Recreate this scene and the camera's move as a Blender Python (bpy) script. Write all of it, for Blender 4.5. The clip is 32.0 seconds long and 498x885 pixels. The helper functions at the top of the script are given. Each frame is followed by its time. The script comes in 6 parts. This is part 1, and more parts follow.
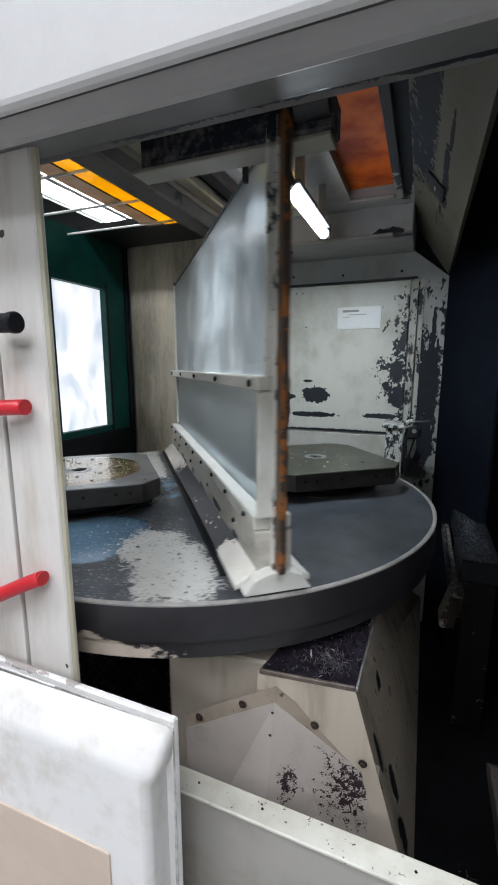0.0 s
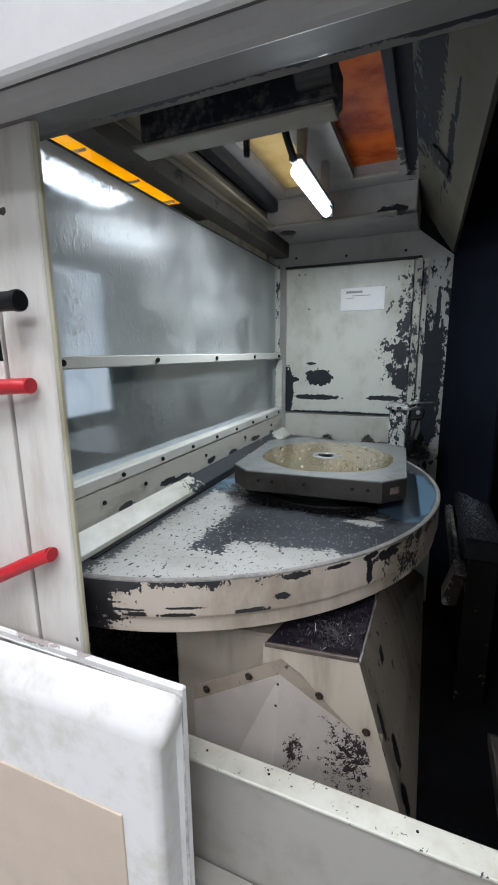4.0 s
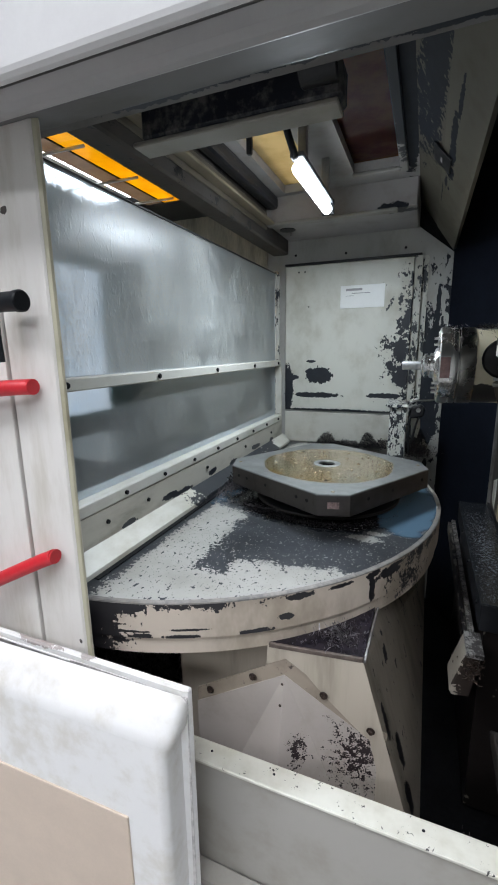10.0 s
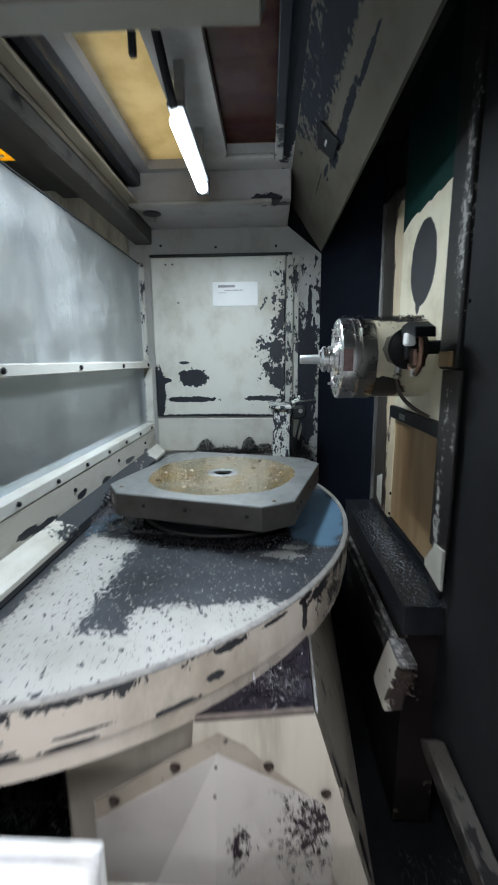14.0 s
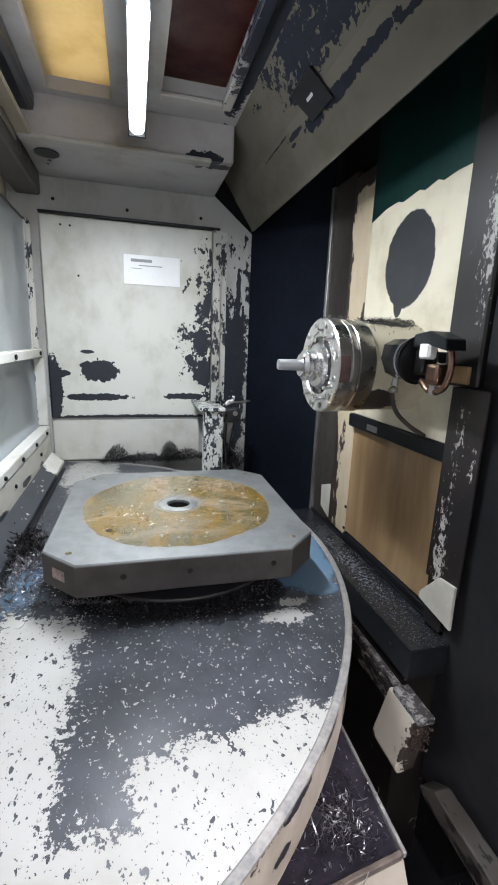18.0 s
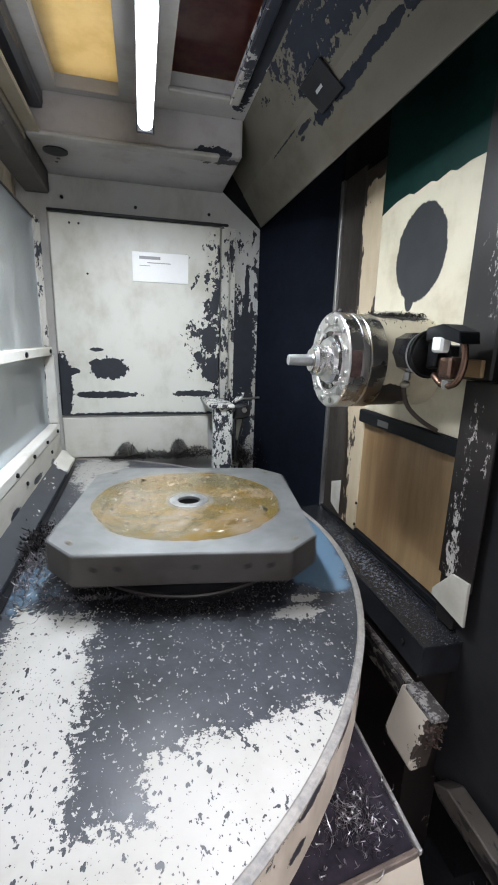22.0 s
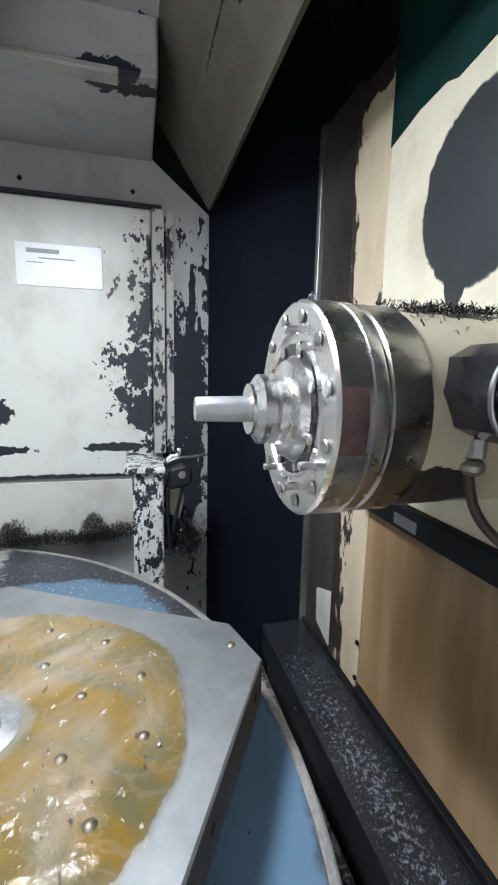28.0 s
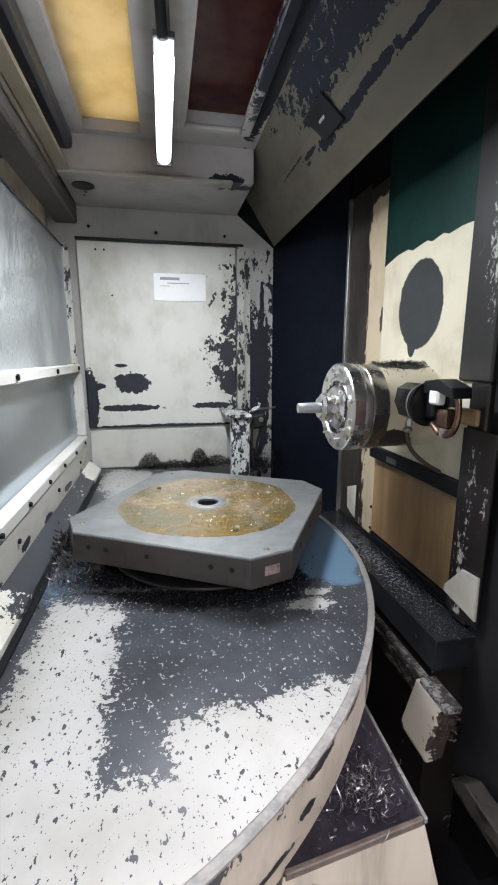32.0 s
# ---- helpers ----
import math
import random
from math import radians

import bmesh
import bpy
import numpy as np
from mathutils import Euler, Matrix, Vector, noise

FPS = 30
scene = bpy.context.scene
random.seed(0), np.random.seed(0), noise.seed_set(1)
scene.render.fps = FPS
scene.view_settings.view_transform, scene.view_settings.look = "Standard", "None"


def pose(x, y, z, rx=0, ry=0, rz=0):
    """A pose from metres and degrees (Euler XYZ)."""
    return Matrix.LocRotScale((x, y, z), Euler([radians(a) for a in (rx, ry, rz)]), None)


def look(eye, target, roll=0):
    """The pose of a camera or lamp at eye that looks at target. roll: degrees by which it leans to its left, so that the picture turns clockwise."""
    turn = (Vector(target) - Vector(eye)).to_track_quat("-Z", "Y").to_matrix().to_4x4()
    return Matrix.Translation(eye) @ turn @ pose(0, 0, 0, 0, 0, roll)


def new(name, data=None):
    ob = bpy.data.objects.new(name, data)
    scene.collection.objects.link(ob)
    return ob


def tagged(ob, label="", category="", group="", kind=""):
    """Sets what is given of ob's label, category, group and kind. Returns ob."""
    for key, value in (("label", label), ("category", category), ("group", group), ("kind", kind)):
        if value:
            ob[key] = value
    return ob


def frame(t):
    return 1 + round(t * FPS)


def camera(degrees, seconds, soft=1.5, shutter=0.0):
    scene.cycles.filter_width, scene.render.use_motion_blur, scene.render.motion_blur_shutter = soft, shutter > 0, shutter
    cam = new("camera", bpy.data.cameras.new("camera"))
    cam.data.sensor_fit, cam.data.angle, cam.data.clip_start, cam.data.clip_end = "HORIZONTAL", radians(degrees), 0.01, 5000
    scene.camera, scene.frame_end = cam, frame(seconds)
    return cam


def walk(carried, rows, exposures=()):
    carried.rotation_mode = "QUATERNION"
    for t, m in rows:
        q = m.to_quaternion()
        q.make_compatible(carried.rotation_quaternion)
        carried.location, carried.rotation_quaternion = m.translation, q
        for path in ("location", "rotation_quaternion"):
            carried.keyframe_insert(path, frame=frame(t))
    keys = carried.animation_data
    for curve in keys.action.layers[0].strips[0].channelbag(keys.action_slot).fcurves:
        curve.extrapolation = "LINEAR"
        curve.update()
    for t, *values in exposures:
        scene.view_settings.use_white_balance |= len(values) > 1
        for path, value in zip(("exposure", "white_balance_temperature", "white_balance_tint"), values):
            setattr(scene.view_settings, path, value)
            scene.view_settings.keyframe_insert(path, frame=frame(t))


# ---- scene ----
cam = camera(60.8, 32.0, soft=1.9, shutter=0.5)
METRES, EYE, TILT, LEAN, TURN = 2.0, 1.55, 0.0, 0.0, 22.1
ROWS = [
    (0.0, 0.0, 0.0, 0.0, 0.0, -10.14, -0.02),
    (0.5, 0.0011, -0.0014, -0.0007, 1.09, -10.44, 0.17),
    (1.0, -0.0001, -0.0013, 0.0006, 1.7, -10.62, 0.34),
    (1.5, -0.0019, -0.001, 0.0022, 1.93, -10.76, 0.5),
    (2.0, -0.0014, -0.002, 0.0013, 1.99, -10.75, 0.6),
    (2.5, -0.0008, -0.0031, 0.0011, 1.9, -10.83, 0.63),
    (3.0, 0.0003, -0.0034, -0.004, 1.2, -11.25, 0.56),
    (3.5, 0.0006, -0.0049, -0.0075, 0.71, -11.6, 0.54),
    (5.5, -0.0034, -0.0016, -0.0089, -0.04, -12.49, 0.76),
    (6.0, -0.0031, -0.0004, -0.0081, 0.02, -12.61, 0.8),
    (6.5, -0.0031, 0.0001, -0.0072, 0.05, -12.72, 0.8),
    (7.0, -0.0029, 0.001, -0.0071, 0.13, -12.57, 0.76),
    (7.5, -0.0026, 0.0015, -0.0072, 0.11, -12.53, 0.77),
    (8.0, -0.0024, 0.0041, -0.007, 0.14, -12.56, 0.81),
    (8.5, -0.003, 0.0044, -0.0072, 0.2, -12.5, 0.81),
    (9.0, -0.0031, 0.0028, -0.0069, 0.16, -12.46, 0.87),
    (9.5, -0.0052, 0.0007, -0.006, 0.1, -12.38, 0.81),
    (10.0, -0.0059, -0.002, -0.0055, 0.02, -12.3, 0.73),
    (10.5, -0.0061, -0.0036, -0.0058, -0.25, -12.13, 0.74),
    (11.0, -0.005, -0.0056, -0.0072, -2.21, -11.85, 0.54),
    (11.5, -0.0085, -0.0072, -0.0079, -3.55, -11.48, 0.68),
    (12.0, -0.0142, -0.0069, -0.0078, -5.59, -11.44, 0.62),
    (12.5, -0.0159, -0.0085, -0.0078, -7.51, -11.13, 0.76),
    (13.0, -0.019, -0.0063, -0.012, -9.09, -11.05, 0.83),
    (13.5, -0.0444, 0.0073, -0.0229, -15.27, -10.92, 0.63),
    (14.0, -0.0407, 0.0994, -0.03, -19.48, -11.01, 0.5),
    (14.5, -0.0312, 0.1863, -0.0225, -22.38, -11.05, 0.77),
    (15.0, -0.0669, 0.2193, -0.0122, -31.16, -12.17, -0.59),
    (15.5, -0.0943, 0.2514, -0.0052, -38.67, -12.72, 0.37),
    (17.5, -0.0928, 0.2607, -0.0081, -37.79, -13.17, -2.3),
    (18.0, -0.0929, 0.2609, -0.0085, -36.89, -13.21, -2.11),
    (18.5, -0.0927, 0.2619, -0.0088, -36.61, -13.18, -2.01),
    (19.0, -0.0936, 0.2625, -0.0078, -36.35, -13.15, -1.96),
    (19.5, -0.0934, 0.2622, -0.0082, -36.54, -13.15, -1.95),
    (20.0, -0.0936, 0.2629, -0.01, -36.48, -13.2, -1.89),
    (20.5, -0.0935, 0.2631, -0.0115, -36.47, -13.35, -1.85),
    (21.0, -0.0937, 0.2632, -0.0111, -36.37, -13.44, -1.81),
    (21.5, -0.0938, 0.2634, -0.0116, -36.11, -13.51, -1.69),
    (22.0, -0.094, 0.2634, -0.011, -35.91, -13.53, -1.6),
    (22.5, -0.0942, 0.2632, -0.0111, -35.88, -13.49, -1.55),
    (23.0, -0.0942, 0.2631, -0.0109, -35.84, -13.4, -1.47),
    (23.5, -0.0944, 0.263, -0.0106, -35.86, -13.32, -1.4),
    (24.0, -0.0947, 0.2626, -0.0105, -35.89, -13.22, -1.29),
    (24.5, -0.0954, 0.2623, -0.0101, -35.89, -13.1, -1.26),
    (25.0, -0.0957, 0.2617, -0.0104, -35.83, -12.98, -1.34),
    (25.5, -0.0959, 0.2617, -0.0095, -35.79, -12.91, -1.49),
    (26.0, -0.0862, 0.257, -0.0129, -37.67, -13.19, -1.16),
    (26.5, -0.0132, 0.3145, -0.0149, -38.17, -12.68, -2.06),
    (28.5, 0.12, 0.4479, -0.0129, -34.82, -8.86, -0.76),
    (29.0, 0.0648, 0.4, -0.0253, -27.21, -9.6, 1.53),
    (29.5, 0.0218, 0.3562, -0.0382, -23.04, -11.66, 2.67),
    (30.0, -0.0105, 0.3137, -0.0281, -26.13, -12.26, 1.26),
    (30.5, -0.0727, 0.264, -0.0187, -29.72, -11.95, 0.82),
    (31.0, -0.1019, 0.2449, -0.0203, -30.59, -12.17, 0.65),
    (31.5, -0.107, 0.2345, -0.0153, -32.48, -11.79, 0.15),
    (32.0, -0.1054, 0.2339, -0.0161, -33.31, -11.57, 0.02),
]
walk(cam, [(t, pose(0, 0, EYE, TILT, LEAN, TURN) @ pose(METRES * x, METRES * y, METRES * z, 90 + pitch, roll, yaw)) for t, x, y, z, yaw, pitch, roll in ROWS],
     exposures=[(0.0, 0.0, 6500, 10), (1.0, -0.13, 6500, 10), (2.0, -0.15, 6500, 10), (3.2, -0.06, 6500, 10), (5.0, 0.0, 6500, 10), (11.0, 0.0, 6500, 10), (12.0, -0.06, 6500, 10), (13.0, -0.08, 6500, 10), (13.4, 0.0, 6400, 8), (14.0, 0.30, 6250, 8), (15.0, 0.80, 6500, 13), (18.0, 0.77, 6640, 15), (26.0, 0.76, 6680, 15), (26.6, 0.82, 6600, 15), (28.5, 0.90, 6450, 15), (29.4, 0.84, 6450, 15), (30.0, 0.82, 6750, 14), (30.6, 0.67, 6850, 17), (32.0, 0.69, 6750, 16)])

# ---- world and large lights ----
world = bpy.data.worlds.new("hall_air")
scene.world = world
world.use_nodes = True
world.node_tree.nodes["Background"].inputs[0].default_value = (0.80, 0.88, 1.0, 1)
world.node_tree.nodes["Background"].inputs[1].default_value = 0.004


def area(name, eye, target, sx, sy, watts, colour):
    lamp = bpy.data.lights.new(name, "AREA")
    lamp.shape, lamp.size, lamp.size_y, lamp.energy, lamp.color = "RECTANGLE", sx, sy, watts, colour
    ob = new(name, lamp)
    ob.matrix_world = look(eye, target)
    return ob


HALL_LIGHTS = [(-2.6, 1.5), (-2.2, -1.5), (0.8, -1.5), (-2.2, -4.6), (0.8, -4.6)]
for lx, ly in HALL_LIGHTS:
    area("hall_light", (lx, ly, 4.72), (lx, ly, 0), 2.0, 1.1, 91 if ly > -2 else 70, (0.868, 0.908, 1.0))
area("work_lamp_light", (-0.350, 1.365, 1.962), (-0.350, 1.365, 1.0), 0.36, 0.04, 7.7, (0.825, 0.922, 1.0)).rotation_euler.z = radians(90)


# ---- materials ----
class Nodes:
    """A small writer of node trees."""

    def __init__(self, name, rough=0.5, metal=0.0, at=(0, 0, 0)):
        self.mat = bpy.data.materials.new(name)
        self.mat.use_nodes = True
        self.t = self.mat.node_tree
        self.b = self.t.nodes["Principled BSDF"]
        self.b.inputs["Roughness"].default_value = rough
        self.b.inputs["Metallic"].default_value = metal
        self.coord = self.t.nodes.new("ShaderNodeTexCoord").outputs["Object"]
        if any(at):
            self.coord = self.vec("ADD", self.coord, tuple(at))

    def put(self, socket, value):
        if isinstance(value, bpy.types.NodeSocket):
            self.t.links.new(value, socket)
        else:
            socket.default_value = (*value, 1) if isinstance(value, tuple) and len(value) == 3 and socket.type == "RGBA" else value

    def math(self, op, a, b=0.0, clamp=False):
        n = self.t.nodes.new("ShaderNodeMath")
        n.operation, n.use_clamp = op, clamp
        self.put(n.inputs[0], a), self.put(n.inputs[1], b)
        return n.outputs[0]

    def vec(self, op, a, b):
        n = self.t.nodes.new("ShaderNodeVectorMath")
        n.operation = op
        self.put(n.inputs[0], a), self.put(n.inputs[1], b)
        return n.outputs["Value"] if op == "LENGTH" else n.outputs[0]

    def noise(self, scale, detail=4.0, rough=0.55, stretch=None, shift=(0, 0, 0), bend=0.0):
        c = self.vec("ADD", self.coord, shift)
        if stretch:
            c = self.vec("MULTIPLY", c, stretch)
        n = self.t.nodes.new("ShaderNodeTexNoise")
        n.inputs["Scale"].default_value, n.inputs["Detail"].default_value, n.inputs["Roughness"].default_value = scale, detail, rough
        n.inputs["Distortion"].default_value = bend
        self.put(n.inputs["Vector"], c)
        return n.outputs["Fac"]

    def mix(self, f, a, b):
        n = self.t.nodes.new("ShaderNodeMix")
        n.data_type = "RGBA"
        self.put(n.inputs[0], f), self.put(n.inputs[6], a), self.put(n.inputs[7], b)
        return n.outputs[2]

    def mixf(self, f, a, b):
        return self.math("ADD", a, self.math("MULTIPLY", f, b - a))

    def step(self, v, lo, hi):
        n = self.t.nodes.new("ShaderNodeMapRange")
        n.interpolation_type = "SMOOTHSTEP"
        self.put(n.inputs[0], v)
        n.inputs[1].default_value, n.inputs[2].default_value = lo, hi
        return n.outputs[0]

    def axis(self, k):
        n = self.t.nodes.new("ShaderNodeSeparateXYZ")
        self.put(n.inputs[0], self.coord)
        return n.outputs[k]

    def blot(self, centre, size):
        """1 at the centre of an ellipsoid, 0 at its surface, below 0 outside."""
        d = self.vec("MULTIPLY", self.vec("SUBTRACT", self.coord, centre), tuple(1 / s for s in size))
        return self.math("SUBTRACT", 1.0, self.vec("LENGTH", d, (0, 0, 0)))

    def bump(self, height, strength, distance):
        n = self.t.nodes.new("ShaderNodeBump")
        n.inputs["Strength"].default_value, n.inputs["Distance"].default_value = strength, distance
        self.put(n.inputs["Height"], height)
        self.put(self.b.inputs["Normal"], n.outputs[0])
        return n.outputs[0]

    def done(self, colour, rough=None):
        self.put(self.b.inputs["Base Color"], colour)
        if rough is not None:
            self.put(self.b.inputs["Roughness"], rough)
        return self.mat


def plain(name, colour, rough=0.5, metal=0.0, vary=0.18, scale=14.0, grain=0.15, stretch=None, gloss=0.5):
    """A surface with soft stains and a fine grain."""
    n = Nodes(name, rough, metal)
    n.b.inputs["Specular IOR Level"].default_value = gloss
    big, fine = n.noise(scale, 5, 0.6, stretch), n.noise(scale * 14, 3, 0.6, stretch, (3, 1, 2))
    v = n.math("ADD", n.math("MULTIPLY", big, 0.75), n.math("MULTIPLY", fine, 0.25))
    dark = tuple(c * (1 - vary) for c in colour)
    light = tuple(min(1, c * (1 + vary)) for c in colour)
    n.bump(fine, grain, 0.0006)
    return n.done(n.mix(n.step(v, 0.3, 0.7), dark, light), n.mixf(big, rough - 0.08, rough + 0.1))


def glow(name, colour, strength):
    n = Nodes(name)
    n.put(n.b.inputs["Emission Color"], colour)
    n.b.inputs["Emission Strength"].default_value = strength
    return n.done(colour)


def chipped(name, paint, under, bias=-0.3, blots=(), inverse=False, coarse=16.0, fine=70.0, stretch=None, rough=0.42, under_rough=0.35, grime=0.25, sharp=0.02, speck=0.0, wob=0.55, at=(0, 0, 0), spots=(), ragged=0.6, gloss=0.5, run=None):
    """Paint over a dark primer. The paint has flaked off where the field is above 0: bias everywhere, raised round each blot (centre, size, weight)."""
    n = Nodes(name, rough, 0.0, at)
    n.b.inputs["Specular IOR Level"].default_value = gloss
    a, b = n.noise(coarse, 5, 0.6, stretch), n.noise(fine, 4, 0.6, stretch, (5, 2, 7))
    f = n.math("ADD", n.math("MULTIPLY", n.math("SUBTRACT", a, 0.5), wob * 2), n.math("MULTIPLY", n.math("SUBTRACT", b, 0.5), wob * 1.5))
    f = n.math("ADD", f, bias)
    for centre, size, weight in blots:
        s = n.math("MAXIMUM", n.blot(centre, size), -0.35 if weight > 0 else 0.0)
        f = n.math("ADD", f, n.math("MULTIPLY", n.math("ADD", s, 0.35 if weight > 0 else 0.0), weight))
    bare = n.step(f, -sharp, sharp)
    if spots:
        rag = n.math("ADD", n.math("MULTIPLY", n.math("SUBTRACT", n.noise(coarse * 2.2, 4, 0.6, None, (3, 3, 5)), 0.5), ragged * 1.6), n.math("MULTIPLY", n.math("SUBTRACT", b, 0.5), ragged))
        for centre, size in spots:
            bare = n.math("MAXIMUM", bare, n.step(n.math("ADD", n.blot(centre, size), rag), -0.02, 0.02))
    if inverse:
        bare = n.math("SUBTRACT", 1.0, bare)
    if speck:
        s = n.step(n.noise(170, 2, 0.5, None, (9, 9, 2)), 0.66, 0.70)
        bare = n.math("MAXIMUM", n.math("MULTIPLY", bare, n.math("SUBTRACT", 1.0, n.math("MULTIPLY", s, speck))),
                      n.math("MULTIPLY", n.step(n.noise(120, 2, 0.5, None, (1, 4, 2)), 0.69, 0.72), speck))
    stain = n.noise(6, 5, 0.65, run or stretch, (2, 8, 1))
    dirty = tuple(c * (1 - grime) * w for c, w in zip(paint, (1.0, 0.97, 0.9)))
    top = n.mix(n.step(stain, 0.42, 0.72), paint, dirty)
    low = n.mix(n.noise(30, 4, 0.6), tuple(c * 0.7 for c in under), tuple(c * 1.4 for c in under))
    n.bump(n.math("SUBTRACT", 1.0, bare), 0.5, 0.0009)
    return n.done(n.mix(bare, top, low), n.mixf(bare, rough, under_rough))


CREAM, PRIMER = (0.62, 0.61, 0.555), (0.020, 0.0235, 0.031)
WHITE = (0.80, 0.80, 0.77)
M_CREAM = chipped("cream_paint", CREAM, PRIMER, bias=-0.52)
M_POST = chipped("post_paint", (0.68, 0.65, 0.615), (0.06, 0.05, 0.045), bias=-0.60, grime=0.22, coarse=30, fine=130, run=(2.2, 2.2, 0.5), wob=0.6, spots=[((-0.645, 0.517, 1.812), (0.010, 0.05, 0.010)), ((-0.640, 0.517, 1.782), (0.006, 0.05, 0.008)), ((-0.632, 0.517, 1.755), (0.007, 0.05, 0.006)), ((-0.57, 0.517, 1.01), (0.003, 0.05, 0.004))], ragged=0.9)
M_WHITE = plain("white_paint", WHITE, 0.38, vary=0.05)
M_LEAF = chipped("leaf_paint", (0.79, 0.775, 0.765), (0.36, 0.32, 0.30), bias=-0.80, coarse=46, fine=150, wob=0.78, rough=0.42, grime=0.16, sharp=0.12, run=(2.5, 2.5, 2.5), spots=[((-0.13, 0.02, 1.022), (0.05, 0.014, 0.008)), ((-0.02, 0.02, 1.022), (0.014, 0.010, 0.005))], ragged=1.3)
M_GREYWHITE = chipped("grey_white_paint", (0.37, 0.352, 0.32), (0.05, 0.045, 0.04), bias=-0.68, coarse=40, fine=150, wob=0.7, grime=0.2)
M_BLACK = plain("black_paint", (0.007, 0.008, 0.010), 0.42, vary=0.35, gloss=0.2)
M_DARK = plain("dark_oily_steel", (0.013, 0.0135, 0.015), 0.36, vary=0.5, scale=9, gloss=0.35)
# near-black stands in for the housing's unlit depth, raised slightly for haze
M_VOID = plain("void_black_steel", (0.017, 0.0175, 0.019), 0.75, vary=0.4, scale=5, gloss=0.06)
M_PRINT = plain("grey_print", (0.33, 0.33, 0.34), 0.5, vary=0.1)
M_STEEL = plain("ground_steel", (0.42, 0.42, 0.41), 0.34, 1.0, vary=0.16, scale=10, grain=0.1)
M_BRIGHT = plain("bright_steel", (0.74, 0.73, 0.72), 0.27, 1.0, vary=0.12)
M_RED = plain("red_rubber", (0.52, 0.012, 0.022), 0.38)
M_RUST = chipped("rusty_edge", (0.23, 0.078, 0.014), (0.030, 0.018, 0.013), bias=0.02, coarse=22, rough=0.7)
M_GREEN = plain("green_paint", (0.005, 0.058, 0.047), 0.5, vary=0.25, gloss=0.2)


def tan_paint():
    """Tan paint with brown oil runs down its middle."""
    n = Nodes("tan_cover", 0.4)
    wide = n.noise(7, 5, 0.62, (1, 1.3, 0.22), (2, 4, 4), 0.4)
    thin = n.noise(30, 4, 0.6, (1, 1.6, 0.10), (7, 1, 1))
    run = n.math("ADD", n.math("MULTIPLY", n.blot((-0.13, -0.02, 0.95), (0.3, 0.24, 0.52)), 0.75), n.math("ADD", n.math("MULTIPLY", n.math("SUBTRACT", wide, 0.5), 1.5), n.math("MULTIPLY", n.math("SUBTRACT", thin, 0.5), 0.5)))
    base = n.mix(n.step(n.noise(5, 5, 0.6, (1, 1.6, 0.4)), 0.3, 0.7), (0.36, 0.235, 0.12), (0.43, 0.30, 0.165))
    n.bump(n.noise(140, 3, 0.6), 0.12, 0.0006)
    return n.done(n.mix(n.math("MULTIPLY", n.step(run, -0.15, 0.85), 0.80), base, (0.15, 0.078, 0.030)), 0.36)


M_TAN = tan_paint()
M_BEIGE = plain("beige_board", (0.60, 0.49, 0.40), 0.6, vary=0.05)
M_CONCRETE = plain("hall_concrete", (0.27, 0.27, 0.265), 0.6)
M_HALLWALL = plain("hall_wall_paint", (0.62, 0.63, 0.62), 0.7, vary=0.06, scale=2)
M_LAMP = glow("work_lamp_tube", (0.88, 0.95, 1.0), 14.0)
M_SKY = glow("roof_light_pane", (0.94, 0.97, 1.0), 14.0)
M_HALLLIGHT = glow("hall_light_panel", (0.94, 0.97, 1.0), 4.5)
M_SWARF = plain("steel_swarf", (0.22, 0.21, 0.22), 0.34, 1.0, vary=0.5, scale=60)
M_SWARF_DARK = plain("oily_swarf", (0.022, 0.020, 0.022), 0.3, 0.6, vary=0.6, scale=60)


# ---- shaping helpers ----
def box(lo, hi, bevel=0.0, bm=None, segments=1):
    made = bmesh.new()
    bmesh.ops.create_cube(made, size=1)
    for v in made.verts:
        v.co = Vector([l + (c + 0.5) * (h - l) for l, h, c in zip(lo, hi, v.co)])
    if bevel:
        bmesh.ops.bevel(made, geom=made.edges[:], offset=bevel, segments=segments, affect="EDGES", profile=0.6)
    return join(bm, made)


def join(bm, made):
    if bm is None:
        return made
    me = bpy.data.meshes.new("joint")
    made.to_mesh(me)
    made.free()
    bm.from_mesh(me)
    bpy.data.meshes.remove(me)
    return bm


def prism(points, lo, hi, axis="z", bevel=0.0, bm=None, segments=1):
    """A flat outline drawn out along an axis from lo to hi. Outline points are (x, y), (x, z) or (y, z)."""
    made = bmesh.new()
    spots = {"z": lambda p, h: (p[0], p[1], h), "y": lambda p, h: (p[0], h, p[1]), "x": lambda p, h: (h, p[0], p[1])}[axis]
    a = [made.verts.new(spots(p, lo)) for p in points]
    b = [made.verts.new(spots(p, hi)) for p in points]
    made.faces.new(a), made.faces.new(b)
    for i in range(len(a)):
        j = (i + 1) % len(a)
        made.faces.new((a[i], a[j], b[j], b[i]))
    bmesh.ops.recalc_face_normals(made, faces=made.faces[:])
    if bevel:
        bmesh.ops.bevel(made, geom=made.edges[:], offset=bevel, segments=segments, affect="EDGES", profile=0.5)
    return join(bm, made)


